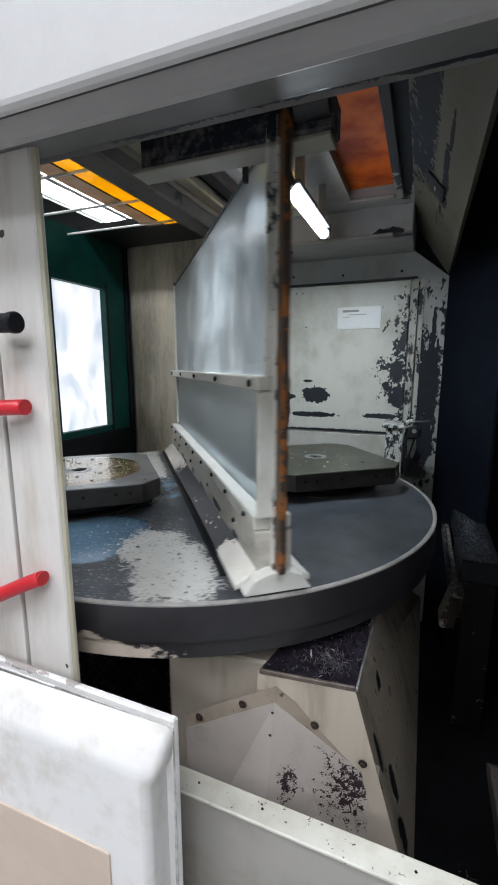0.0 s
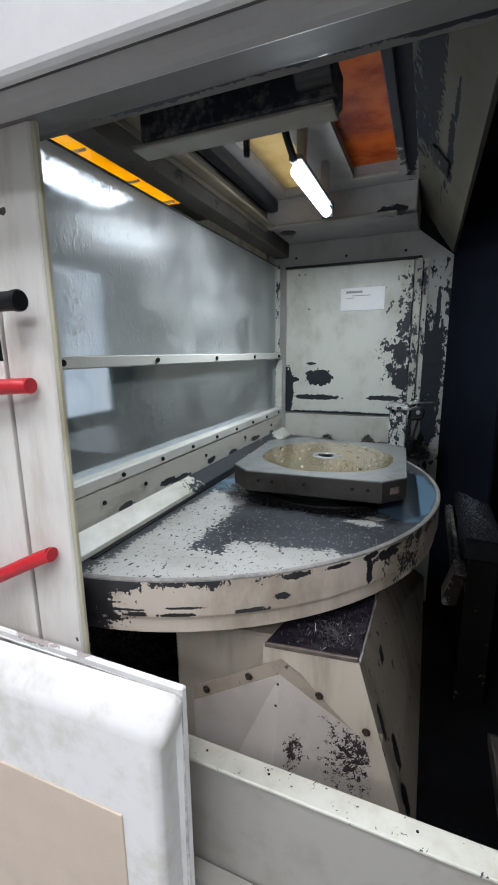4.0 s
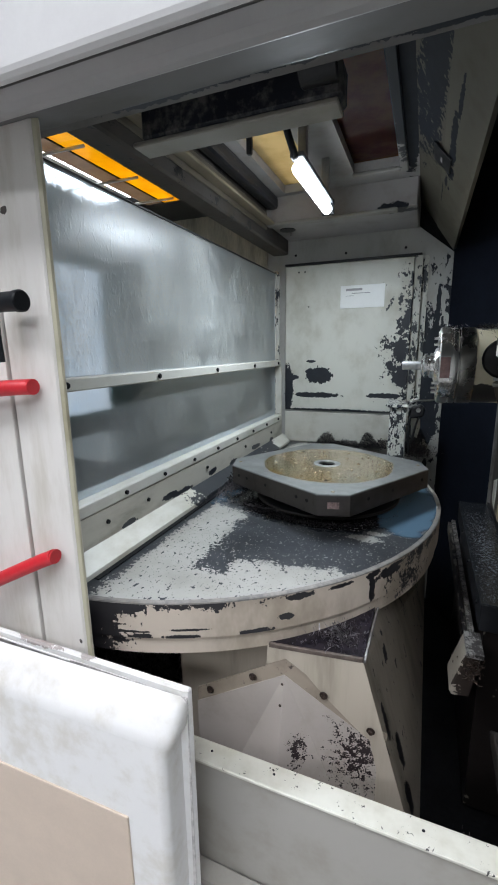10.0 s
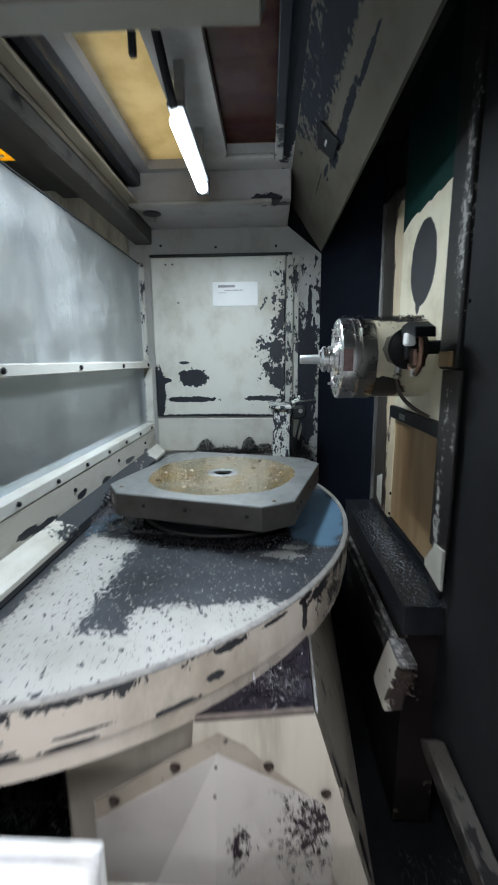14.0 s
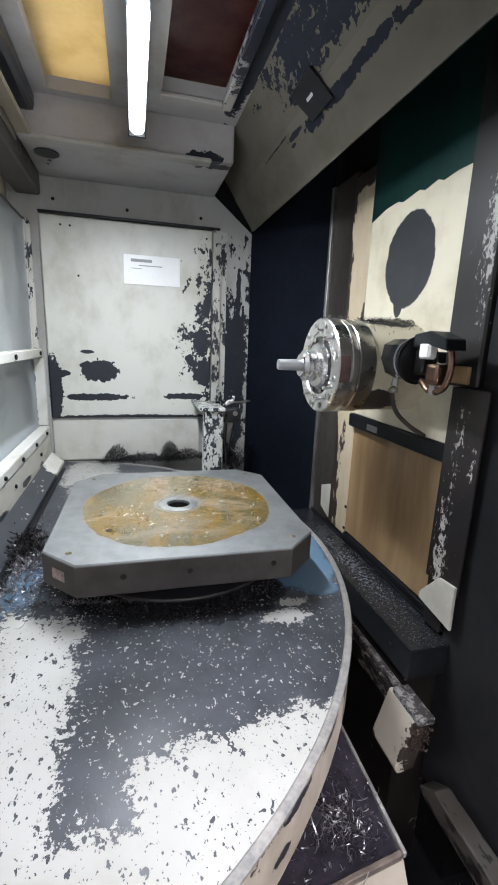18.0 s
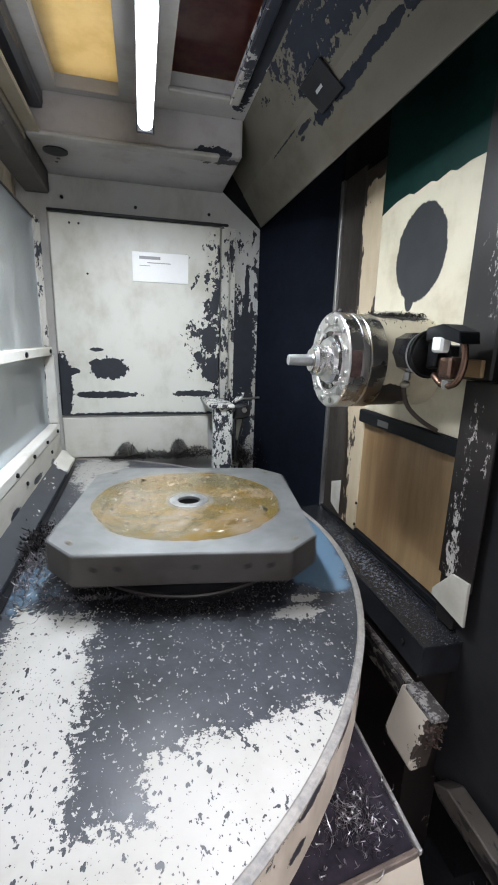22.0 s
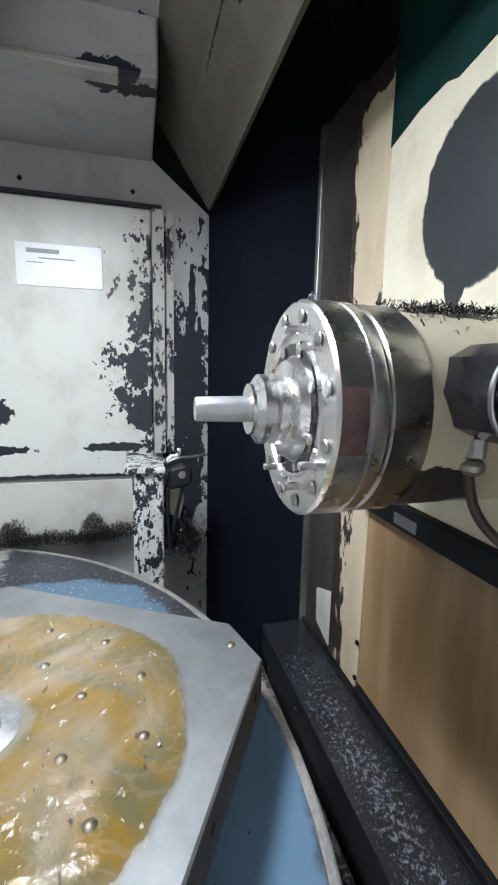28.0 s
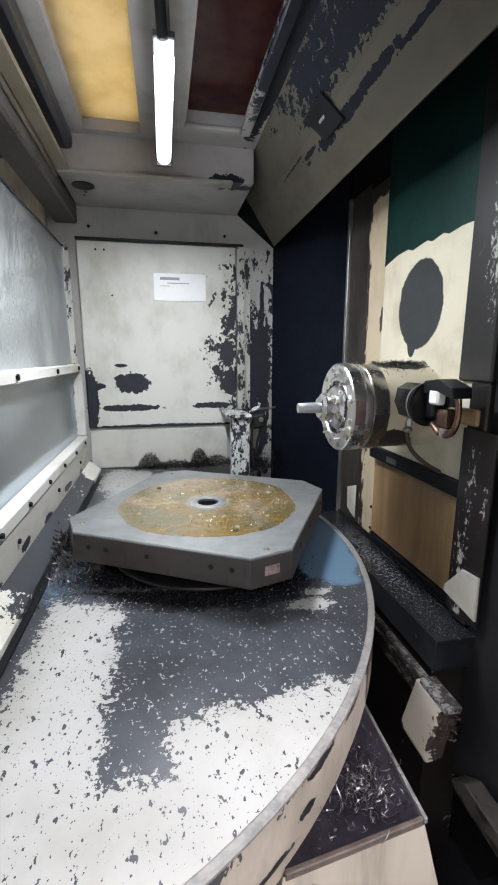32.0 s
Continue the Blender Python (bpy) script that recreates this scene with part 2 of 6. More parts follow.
def lathe(profile, base, axis="z", steps=48, bm=None):
    """Turns a profile of (radius, height) round an axis through base."""
    made = bmesh.new()
    rings = []
    for r, h in profile:
        if r <= 0:
            rings.append([made.verts.new((0, 0, h))])
        else:
            rings.append([made.verts.new((r * math.cos(2 * math.pi * k / steps), r * math.sin(2 * math.pi * k / steps), h)) for k in range(steps)])
    for a, b in zip(rings, rings[1:]):
        for k in range(steps):
            j = (k + 1) % steps
            if len(a) == 1 and len(b) > 1:
                made.faces.new((a[0], b[k], b[j]))
            elif len(b) == 1 and len(a) > 1:
                made.faces.new((a[k], a[j], b[0]))
            elif len(a) > 1:
                made.faces.new((a[k], a[j], b[j], b[k]))
    bmesh.ops.recalc_face_normals(made, faces=made.faces[:])
    turn = {"z": Matrix(), "x": Matrix.Rotation(radians(90), 4, "Y"), "-x": Matrix.Rotation(radians(-90), 4, "Y"), "y": Matrix.Rotation(radians(-90), 4, "X"), "-y": Matrix.Rotation(radians(90), 4, "X")}
    m = axis if isinstance(axis, Matrix) else turn[axis]
    bmesh.ops.transform(made, matrix=Matrix.Translation(base) @ m, verts=made.verts[:])
    for f in made.faces:
        f.smooth = True
    for e in made.edges:
        e.smooth = len(e.link_faces) == 2 and e.calc_face_angle(0) < 0.5
    return join(bm, made)


def rod(r, h, base, axis="z", steps=20, soft=0.0, bm=None):
    s = soft or r * 0.12
    return lathe([(0, 0), (r - s, 0), (r, s), (r, h - s), (r - s, h), (0, h)], base, axis, steps, bm)


def tube(points, r, steps=10, bm=None):
    """A round tube along a bent line, its ends closed."""
    pts = [Vector(p) for p in points]
    fine = []
    for i in range(len(pts) - 1):
        p0, p1, p2, p3 = pts[max(i - 1, 0)], pts[i], pts[i + 1], pts[min(i + 2, len(pts) - 1)]
        for k in range(6):
            t = k / 6
            fine.append(0.5 * (2 * p1 + (p2 - p0) * t + (2 * p0 - 5 * p1 + 4 * p2 - p3) * t * t + (3 * p1 - p0 - 3 * p2 + p3) * t ** 3))
    fine.append(pts[-1])
    made = bmesh.new()
    rings = []
    for i, p in enumerate(fine):
        d = (fine[min(i + 1, len(fine) - 1)] - fine[max(i - 1, 0)]).normalized()
        u = d.cross(Vector((0.31, 0.17, 0.93))).normalized()
        w = d.cross(u)
        rings.append([made.verts.new(p + r * (math.cos(a) * u + math.sin(a) * w)) for a in (2 * math.pi * k / steps for k in range(steps))])
    for a, b in zip(rings, rings[1:]):
        for k in range(steps):
            made.faces.new((a[k], a[(k + 1) % steps], b[(k + 1) % steps], b[k])).smooth = True
    made.faces.new(rings[0]), made.faces.new(rings[-1])
    bmesh.ops.recalc_face_normals(made, faces=made.faces[:])
    return join(bm, made)


def thing(name, at, label, category, group="", kind=""):
    ob = new(name)
    ob.empty_display_size = 0.05
    ob.location = at
    return tagged(ob, label, category, group, kind)


def origin(ob):
    p = Vector()
    while ob:
        p += ob.location
        ob = ob.parent
    return p


def part(name, bm, material, parent=None, label=""):
    """Links a bmesh, drawn in the place's own space, as one mesh under a thing or part."""
    me = bpy.data.meshes.new(name)
    if parent:
        bmesh.ops.translate(bm, vec=-origin(parent), verts=bm.verts[:])
    bm.to_mesh(me)
    bm.free()
    me.materials.append(material)
    ob = new(name, me)
    ob.parent = parent
    return tagged(ob, label)


def solid(name, bm, material, label, category="", group="", kind=""):
    """A thing or piece of the setting that is one mesh."""
    return tagged(part(name, bm, material), label, category, group, kind)


def studs(name, spots, parent, axis, r=0.006, h=0.005, material=None, sides=6, label=""):
    """Alike bolt heads, one object each on one mesh."""
    bm = rod(r, h, (0, 0, 0), axis, sides, r * 0.15)
    me = bpy.data.meshes.new(name)
    bm.to_mesh(me)
    bm.free()
    me.materials.append(material or M_BLACK)
    o = origin(parent)
    for s in spots:
        ob = new(name, me)
        ob.parent = parent
        ob.location = Vector(s) - o
        tagged(ob, label)


def swarf(name, spot, count, size, material, label, seed, parent=None, bent=3.2, wide=0.2):
    """Curled chips strewn by spot(rng), which gives a place on a surface."""
    rng = random.Random(seed)
    bm = bmesh.new()
    for _ in range(count):
        p = Vector(spot(rng))
        turn = Euler((rng.uniform(-0.9, 0.9), rng.uniform(-0.9, 0.9), rng.uniform(0, 6.3))).to_matrix()
        length, broad, curl = size * rng.uniform(0.3, 1.2), size * rng.uniform(0.3, 1.0) * wide, rng.uniform(0.6, bent)
        last = None
        for k in range(7):
            a = curl * k / 6
            c = Vector((math.sin(a) / curl * length, 0, (1 - math.cos(a)) / curl * length))
            pair = [bm.verts.new(p + turn @ (c + Vector((0, s * broad, 0)))) for s in (-0.5, 0.5)]
            if last:
                bm.faces.new((last[0], last[1], pair[1], pair[0]))
            last = pair
    if parent:
        return tagged(part(name, bm, material, parent), label, kind="stuff")
    return solid(name, bm, material, label, "metal chips", kind="stuff")


# ---- the hall and the machine's housing ----
CX, CY = -0.71, 1.33          # axis of the pallet changer
BACK, TOP = 2.11, 2.14        # back wall of the work space, its ceiling

solid("floor", box((-14, -9, -0.1), (7, 15, 0)), M_CONCRETE, "grey concrete workshop floor", kind="structure")
for name, lo, hi in (("wall_north", (-14, 15, 0), (7, 15.2, 5)), ("wall_south", (-14, -9.2, 0), (7, -9, 5)), ("wall_west", (-14.2, -9, 0), (-14, 15, 5)), ("wall_east", (7, -9, 0), (7.2, 15, 5))):
    solid(name, box(lo, hi), M_HALLWALL, "plain light workshop wall", kind="structure")
solid("ceiling", box((-14.2, -9.2, 5), (7.2, 15.2, 5.2)), M_HALLWALL, "plain light workshop ceiling", kind="structure")
for lx, ly in HALL_LIGHTS:
    hl = thing("ceiling_light", (lx, ly, 4.75), "bright white workshop ceiling light", "light", "workshop lights")
    part("housing", box((lx - 1.03, ly - 0.58, 4.79), (lx + 1.03, ly + 0.58, 5.0), 0.01), M_WHITE, hl)
    part("diffuser", box((lx - 1.0, ly - 0.55, 4.75), (lx + 1.0, ly + 0.55, 4.785)), M_HALLLIGHT, hl)

for k in range(5):
    x = -9.6 + 1.5 * k
    sk = thing("skylight", (x, 7.6, 4.9), "bright white translucent workshop roof light", "skylight", "workshop roof lights")
    part("pane", box((x - 0.62, 4.2, 4.93), (x + 0.62, 11.0, 4.95)), M_SKY, sk)
    part("frame", box((x - 0.66, 4.15, 4.955), (x + 0.66, 11.05, 4.999)), M_WHITE, sk)

# back wall of the work space, chamfered at its upper right corner
M_BACK = chipped("back_wall_paint", (0.66, 0.66, 0.60), PRIMER, bias=-0.50, coarse=26, fine=80, stretch=(1, 1, 0.75), at=(-0.37, BACK, 1.24), wob=0.75, blots=[
    ((-0.06, BACK, 1.45), (0.17, 0.2, 0.32), 0.34), ((-0.10, BACK, 1.60), (0.15, 0.2, 0.42), 0.20), ((-0.08, BACK, 1.85), (0.08, 0.2, 0.22), 0.20)],
    spots=[((-0.490, BACK, 1.412), (0.070, 0.2, 0.040)), ((-0.118, BACK, 1.53), (0.030, 0.2, 0.055)), ((-0.105, BACK, 1.41), (0.040, 0.2, 0.05)), ((-0.16, BACK, 1.46), (0.018, 0.2, 0.022)), ((-0.095, BACK, 1.66), (0.012, 0.2, 0.05)), ((-0.535, BACK, 1.432), (0.030, 0.2, 0.014)), ((-0.53, BACK, 1.480), (0.024, 0.2, 0.007)), ((-0.51, BACK, 1.314), (0.125, 0.2, 0.013)), ((-0.18, BACK, 1.318), (0.085, 0.2, 0.012)),
           ((-0.655, BACK, 1.34), (0.030, 0.2, 0.12)), ((-0.62, BACK, 1.40), (0.025, 0.2, 0.012)), ((-0.37, BACK, 1.236), (0.36, 0.2, 0.010))], ragged=0.7)
solid("wall_back", prism([(-1.62, 0.2), (0.075, 0.2), (0.075, 1.935), (-0.07, 2.050), (-0.07, 2.3), (-1.62, 2.3)], BACK, BACK + 0.03, "y"),
      chipped("back_plate_paint", (0.43, 0.43, 0.415), PRIMER, bias=-0.48, coarse=22, fine=75, stretch=(1, 1, 0.5), wob=0.75, gloss=0.25, blots=[((0.02, BACK, 1.42), (0.12, 0.2, 0.55), 0.55)], spots=[((0.015, BACK, 1.46), (0.055, 0.2, 0.16)), ((0.03, BACK, 1.70), (0.009, 0.2, 0.12)), ((-0.015, BACK, 1.62), (0.012, 0.2, 0.05)), ((0.05, BACK, 1.60), (0.008, 0.2, 0.07)), ((0.0, BACK, 1.20), (0.06, 0.2, 0.10))], ragged=0.9), "grey cream sheet steel back wall with chipped paint", kind="structure")
panel = thing("back_panel", (-0.37, BACK, 1.24), "cream steel cover panel with flaked paint and dark bare patches", "panel")
part("sheet", box((-0.668, BACK - 0.012, 1.235), (-0.078, BACK - 0.001, 1.93), 0.004), M_BACK, panel)
part("lower_strip", box((-0.668, BACK - 0.008, 1.07), (-0.12, BACK - 0.0005, 1.225), 0.002), M_CREAM, panel)
part("top_edge", box((-0.668, BACK - 0.022, 1.931), (-0.05, BACK - 0.001, 1.94), 0.002), M_DARK, panel)
studs("bolt", [(x, BACK - 0.012, z) for x, z in ((-0.6, 1.90), (-0.57, 1.90), (-0.55, 1.74), (-0.1, 1.90), (-0.1, 1.26))], panel, "-y", 0.004, 0.003)
studs("bolt", [(x, BACK, z) for x, z in ((-0.62, 1.98), (-0.38, 1.97), (-0.12, 1.97), (-0.1, 2.07))], panel, "-y", 0.006, 0.004)
post = thing("corner_strip", (-0.06, BACK, 1.1), "cream steel angle strip with heavily flaked paint", "trim")
M_STRIP = chipped("strip_paint", (0.50, 0.50, 0.46), PRIMER, bias=-0.06, coarse=26, fine=80, stretch=(1, 1, 0.45))
part("angle", prism([(-0.075, BACK - 0.001), (-0.075, BACK - 0.02), (-0.045, BACK - 0.02), (-0.045, BACK - 0.006), (-0.02, BACK - 0.006), (-0.02, BACK - 0.001)], 1.30, 1.93, "z"), M_STRIP, post)

# warning label with two short lines that cannot be read
lab = thing("warning_label", (-0.298, BACK - 0.014, 1.775), "white warning label with small dark lines of print", "label")
lp = part("plate", box((-0.397, BACK - 0.0155, 1.724), (-0.198, BACK - 0.012, 1.825), 0.001), plain("label_white", (0.86, 0.87, 0.86), 0.35, vary=0.03), lab)
part("print_line", box((-0.372, BACK - 0.0165, 1.801), (-0.298, BACK - 0.0155, 1.811)), M_PRINT, lp)
part("print_line", box((-0.345, BACK - 0.0165, 1.788), (-0.262, BACK - 0.0155, 1.791)), M_PRINT, lp)
part("print_line", box((-0.372, BACK - 0.0165, 1.778), (-0.335, BACK - 0.0155, 1.780)), M_PRINT, lp)

# guide post with a latch at the foot of the back wall
gp = thing("guide_post", (-0.11, 1.90, 1.06), "chipped white steel guide post with a dark latch", "post")
M_GP = chipped("guide_post_paint", (0.72, 0.73, 0.70), PRIMER, bias=-0.02, coarse=50, fine=140, stretch=(1, 1, 0.6))
part("upright", box((-0.134, 1.885, 1.0), (-0.064, 1.92, 1.293), 0.004), M_GP, gp)
part("cap", prism([(-0.150, 1.87), (-0.060, 1.87), (-0.062, 1.99), (-0.150, 2.1)], 1.293, 1.306, "z", 0.003), M_GP, gp)
part("latch_arm", tube([(-0.055, 1.9, 1.312), (-0.030, 1.9, 1.322), (0.0, 1.905, 1.323), (0.040, 1.92, 1.325)], 0.004), M_STEEL, gp, "grey steel latch arm")
part("latch_tip", tube([(-0.062, 1.9, 1.308), (-0.048, 1.9, 1.324), (-0.030, 1.9, 1.330), (-0.026, 1.9, 1.345)], 0.005), M_GP, gp)
part("latch_body", prism([(-0.062, 1.246), (-0.050, 1.296), (-0.010, 1.306), (0.006, 1.292), (0.002, 1.256), (-0.030, 1.248)], 1.895, 1.935, "y", 0.006), M_DARK, gp)
part("latch_nut", rod(0.010, 0.006, (-0.020, 1.895, 1.283), "-y", 6), M_STEEL, gp)
part("latch_rod", tube([(-0.052, 1.9, 1.25), (-0.054, 1.9, 1.18), (-0.047, 1.9, 1.10)], 0.005), M_DARK, gp)
part("latch_rod", tube([(-0.018, 1.905, 1.25), (-0.032, 1.905, 1.19), (-0.040, 1.905, 1.14)], 0.0045), M_DARK, gp)
part("backing", prism([(-0.045, 1.165), (-0.048, 1.242), (-0.012, 1.236), (-0.008, 1.200), (-0.020, 1.150)], 1.96, 1.966, "y", 0.001), M_CREAM, gp, "cream backing plate")
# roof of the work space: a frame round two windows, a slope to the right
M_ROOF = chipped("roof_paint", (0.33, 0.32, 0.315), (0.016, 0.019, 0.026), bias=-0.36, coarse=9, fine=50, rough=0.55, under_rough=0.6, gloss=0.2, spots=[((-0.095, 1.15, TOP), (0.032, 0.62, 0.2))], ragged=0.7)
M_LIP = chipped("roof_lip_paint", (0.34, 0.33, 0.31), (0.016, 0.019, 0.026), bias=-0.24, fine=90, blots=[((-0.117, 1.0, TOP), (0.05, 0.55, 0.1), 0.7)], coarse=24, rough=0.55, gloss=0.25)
LOW = 2.045                   # underside of the lower plate behind the roof windows
bm = None
for lo, hi in (((-0.655, 0.6205, TOP), (-0.566, 1.785, TOP + 0.02)), ((-0.41, 0.6205, TOP), (-0.285, 1.785, TOP + 0.02)), ((-0.12, 0.6205, TOP), (-0.07, 1.785, TOP + 0.02)), ((-0.566, 0.6205, TOP), (-0.41, 0.80, TOP + 0.02)), ((-0.285, 0.6205, TOP), (-0.12, 0.80, TOP + 0.02)), ((-0.566, 1.757, TOP), (-0.41, 1.785, TOP + 0.02)), ((-0.285, 1.665, TOP), (-0.12, 1.785, TOP + 0.02))):
    bm = box(lo, hi, 0.0, bm)
for lo, hi in (((-0.574, 0.80, TOP + 0.02), (-0.566, 1.757, TOP + 0.07)), ((-0.41, 0.80, TOP + 0.02), (-0.402, 1.757, TOP + 0.07)), ((-0.293, 0.80, TOP + 0.02), (-0.285, 1.665, TOP + 0.07)), ((-0.123, 0.80, TOP + 0.02), (-0.115, 1.665, TOP + 0.07)), ((-0.566, 1.757, TOP + 0.02), (-0.41, 1.765, TOP + 0.07)), ((-0.285, 1.665, TOP + 0.02), (-0.123, 1.673, TOP + 0.07))):
    bm = box(lo, hi, 0.0, bm)
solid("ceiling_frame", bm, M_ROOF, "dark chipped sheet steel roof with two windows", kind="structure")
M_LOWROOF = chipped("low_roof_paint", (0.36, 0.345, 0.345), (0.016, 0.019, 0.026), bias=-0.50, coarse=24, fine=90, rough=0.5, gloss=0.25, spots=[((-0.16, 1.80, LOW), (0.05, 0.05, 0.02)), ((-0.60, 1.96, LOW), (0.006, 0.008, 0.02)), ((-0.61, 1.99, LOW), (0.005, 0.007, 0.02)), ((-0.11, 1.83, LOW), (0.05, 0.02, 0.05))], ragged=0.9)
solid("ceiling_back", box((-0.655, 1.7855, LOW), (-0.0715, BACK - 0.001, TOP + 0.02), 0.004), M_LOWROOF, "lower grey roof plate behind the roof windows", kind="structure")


def sheet_glass(name, tint, haze, gloss=0.12, through_tint=0.5, face=1.0):
    """A dull coloured plastic sheet that lets light through."""
    n = Nodes(name, gloss)
    t = n.t.nodes.new("ShaderNodeBsdfTranslucent")
    d = n.t.nodes.new("ShaderNodeBsdfGlossy")
    d.inputs["Roughness"].default_value = 0.25
    col = n.mix(n.step(n.noise(11, 5, 0.6), 0.35, 0.7), tint, haze)
    n.put(t.inputs["Color"], col)
    n.put(n.b.inputs["Base Color"], n.mix(face, (0.055, 0.020, 0.022), col))
    m = n.t.nodes.new("ShaderNodeMixShader")
    m.inputs[0].default_value = through_tint
    n.t.links.new(n.b.outputs[0], m.inputs[1])
    n.t.links.new(t.outputs[0], m.inputs[2])
    n.t.links.new(m.outputs[0], n.t.nodes["Material Output"].inputs[0])
    return n.mat


solid("window_1", box((-0.573, 0.79, TOP + 0.03), (-0.403, 1.764, TOP + 0.036)), sheet_glass("yellow_sheet", (0.74, 0.62, 0.38), (0.62, 0.50, 0.27), through_tint=0.66), "yellowed translucent plastic roof window", "window", kind="structure")
solid("window_2", box((-0.292, 0.79, TOP + 0.03), (-0.116, 1.672, TOP + 0.036)), sheet_glass("orange_sheet", (0.70, 0.31, 0.066), (0.40, 0.13, 0.036), through_tint=0.55, face=0.0), "orange stained translucent plastic roof window", "window", kind="structure")
# flaked cream paint, its tone lowered to hold the shade under the roof
M_SLOPE = chipped("shaded_slope_paint", (0.098, 0.091, 0.074), (0.013, 0.016, 0.023), bias=-0.34, coarse=24, fine=110, stretch=(1, 0.7, 1), wob=0.65, rough=0.7, under_rough=0.7, gloss=0.08, blots=[
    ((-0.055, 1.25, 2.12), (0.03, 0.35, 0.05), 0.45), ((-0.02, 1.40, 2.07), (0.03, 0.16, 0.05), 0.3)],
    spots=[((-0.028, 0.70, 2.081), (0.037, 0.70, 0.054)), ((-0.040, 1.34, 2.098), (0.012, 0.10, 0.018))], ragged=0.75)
M_SLOPE_LOW = chipped("shaded_low_slope_paint", (0.110, 0.102, 0.083), (0.013, 0.016, 0.023), bias=-0.46, coarse=30, fine=120, stretch=(1, 0.7, 1), wob=0.68, rough=0.7, under_rough=0.7, gloss=0.08,
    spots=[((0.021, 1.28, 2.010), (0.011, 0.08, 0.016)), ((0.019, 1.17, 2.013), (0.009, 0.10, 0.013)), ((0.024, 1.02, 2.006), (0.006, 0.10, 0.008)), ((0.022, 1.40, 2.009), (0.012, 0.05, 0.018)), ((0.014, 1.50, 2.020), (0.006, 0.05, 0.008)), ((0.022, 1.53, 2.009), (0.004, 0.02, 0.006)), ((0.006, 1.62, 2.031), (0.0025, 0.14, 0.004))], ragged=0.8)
SEAM = 0.50


def on_slope(u, lift):
    """A point of the sloping panel, u of the way down, lifted off its face."""
    return (-0.07 + 0.142 * u - 0.818 * lift, TOP - 0.202 * u - 0.575 * lift)


solid("slope_panel", prism([on_slope(0, 0), on_slope(SEAM + 0.03, 0), on_slope(SEAM + 0.03, -0.010), on_slope(0, -0.010)], 0.60, BACK - 0.030, "y"), M_SLOPE, "sloping roof panel with flaked cream paint, darkened for shade", "panel", kind="structure")
solid("slope_panel_low", prism([on_slope(SEAM, 0.003), on_slope(1, 0.003), on_slope(1, -0.010), on_slope(SEAM + 0.031, -0.010), on_slope(SEAM + 0.031, 0.0003), on_slope(SEAM, 0.0003)], 0.60, BACK - 0.032, "y"), M_SLOPE_LOW, "lower sheet of the sloping panel with flaked cream paint, darkened for shade", "panel", kind="structure")
plate = thing("slope_plate", (0.001, 1.37, 2.04), "small dark square cover plate on the sloping panel", "plate")
sl = Vector((0.142, 0, -0.202)).normalized()
nr = Vector((-0.202, 0, -0.142)).normalized()
place = Matrix.Translation((-0.0015, 1.37, 2.0345)) @ Matrix((sl, Vector((0, 1, 0)), nr)).transposed().to_4x4()
bm = prism([(-0.037, -0.040), (0.037, -0.070), (0.037, 0.030), (-0.037, 0.070)], 0.0, 0.004, "z", 0.001)
bmesh.ops.transform(bm, matrix=place, verts=bm.verts[:])
cover = part("cover", bm, M_BLACK, plate)
bm = box((-0.003, -0.014, 0.0042), (0.003, 0.014, 0.0052))
bmesh.ops.transform(bm, matrix=place, verts=bm.verts[:])
part("slot", bm, M_PRINT, cover)
# closing sheets above and beside the work space
# the first two are added to keep the hall's light out of the gap
solid("gap_block", box((-0.1, BACK + 0.031, 1.85), (0.0755, BACK + 0.05, 2.44)), M_VOID, "added black sheet behind the corner gap, keeping it dark", kind="structure")
solid("gap_roof_block", box((-0.0685, 0.60, 2.17), (0.0745, BACK + 0.031, 2.19)), M_VOID, "added black sheet over the sloping panel, keeping hall light out", kind="structure")
solid("roof_right", box((0.075, 0.46, 2.44), (1.3, 2.4, 2.46)), M_VOID, "black steel roof over the machine column", kind="structure")
solid("wall_column_side", box((1.28, 0.46, 0), (1.3, 2.4, 2.44)), M_VOID, "black sheet steel side wall of the machine", kind="structure")
solid("wall_behind_column", box((0.105, 2.38, 0), (1.28, 2.4, 2.44)), M_VOID, "black sheet steel wall behind the column", kind="structure")
solid("side_cover", prism([(0.076, BACK - 0.002), (0.076, BACK + 0.2), (0.262, BACK + 0.2), (0.262, 1.795), (0.252, 1.795)], 0.3, 2.44, "z"), plain("side_cover_black", (0.008, 0.010, 0.016), 0.75, vary=0.3, scale=4, gloss=0.04), "black cover beside the back wall", kind="structure")

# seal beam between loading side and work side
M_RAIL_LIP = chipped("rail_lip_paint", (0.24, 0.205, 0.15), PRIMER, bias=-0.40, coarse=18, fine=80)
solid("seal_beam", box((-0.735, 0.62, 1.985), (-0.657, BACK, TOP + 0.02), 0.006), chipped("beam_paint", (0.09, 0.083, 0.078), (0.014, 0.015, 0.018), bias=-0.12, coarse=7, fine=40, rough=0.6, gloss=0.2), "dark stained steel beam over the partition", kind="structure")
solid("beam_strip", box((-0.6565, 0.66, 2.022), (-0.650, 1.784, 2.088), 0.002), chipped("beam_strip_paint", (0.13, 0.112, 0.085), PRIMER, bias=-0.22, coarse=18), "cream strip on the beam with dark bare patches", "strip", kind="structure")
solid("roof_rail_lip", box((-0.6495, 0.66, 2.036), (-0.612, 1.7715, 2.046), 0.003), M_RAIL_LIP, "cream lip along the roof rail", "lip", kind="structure")
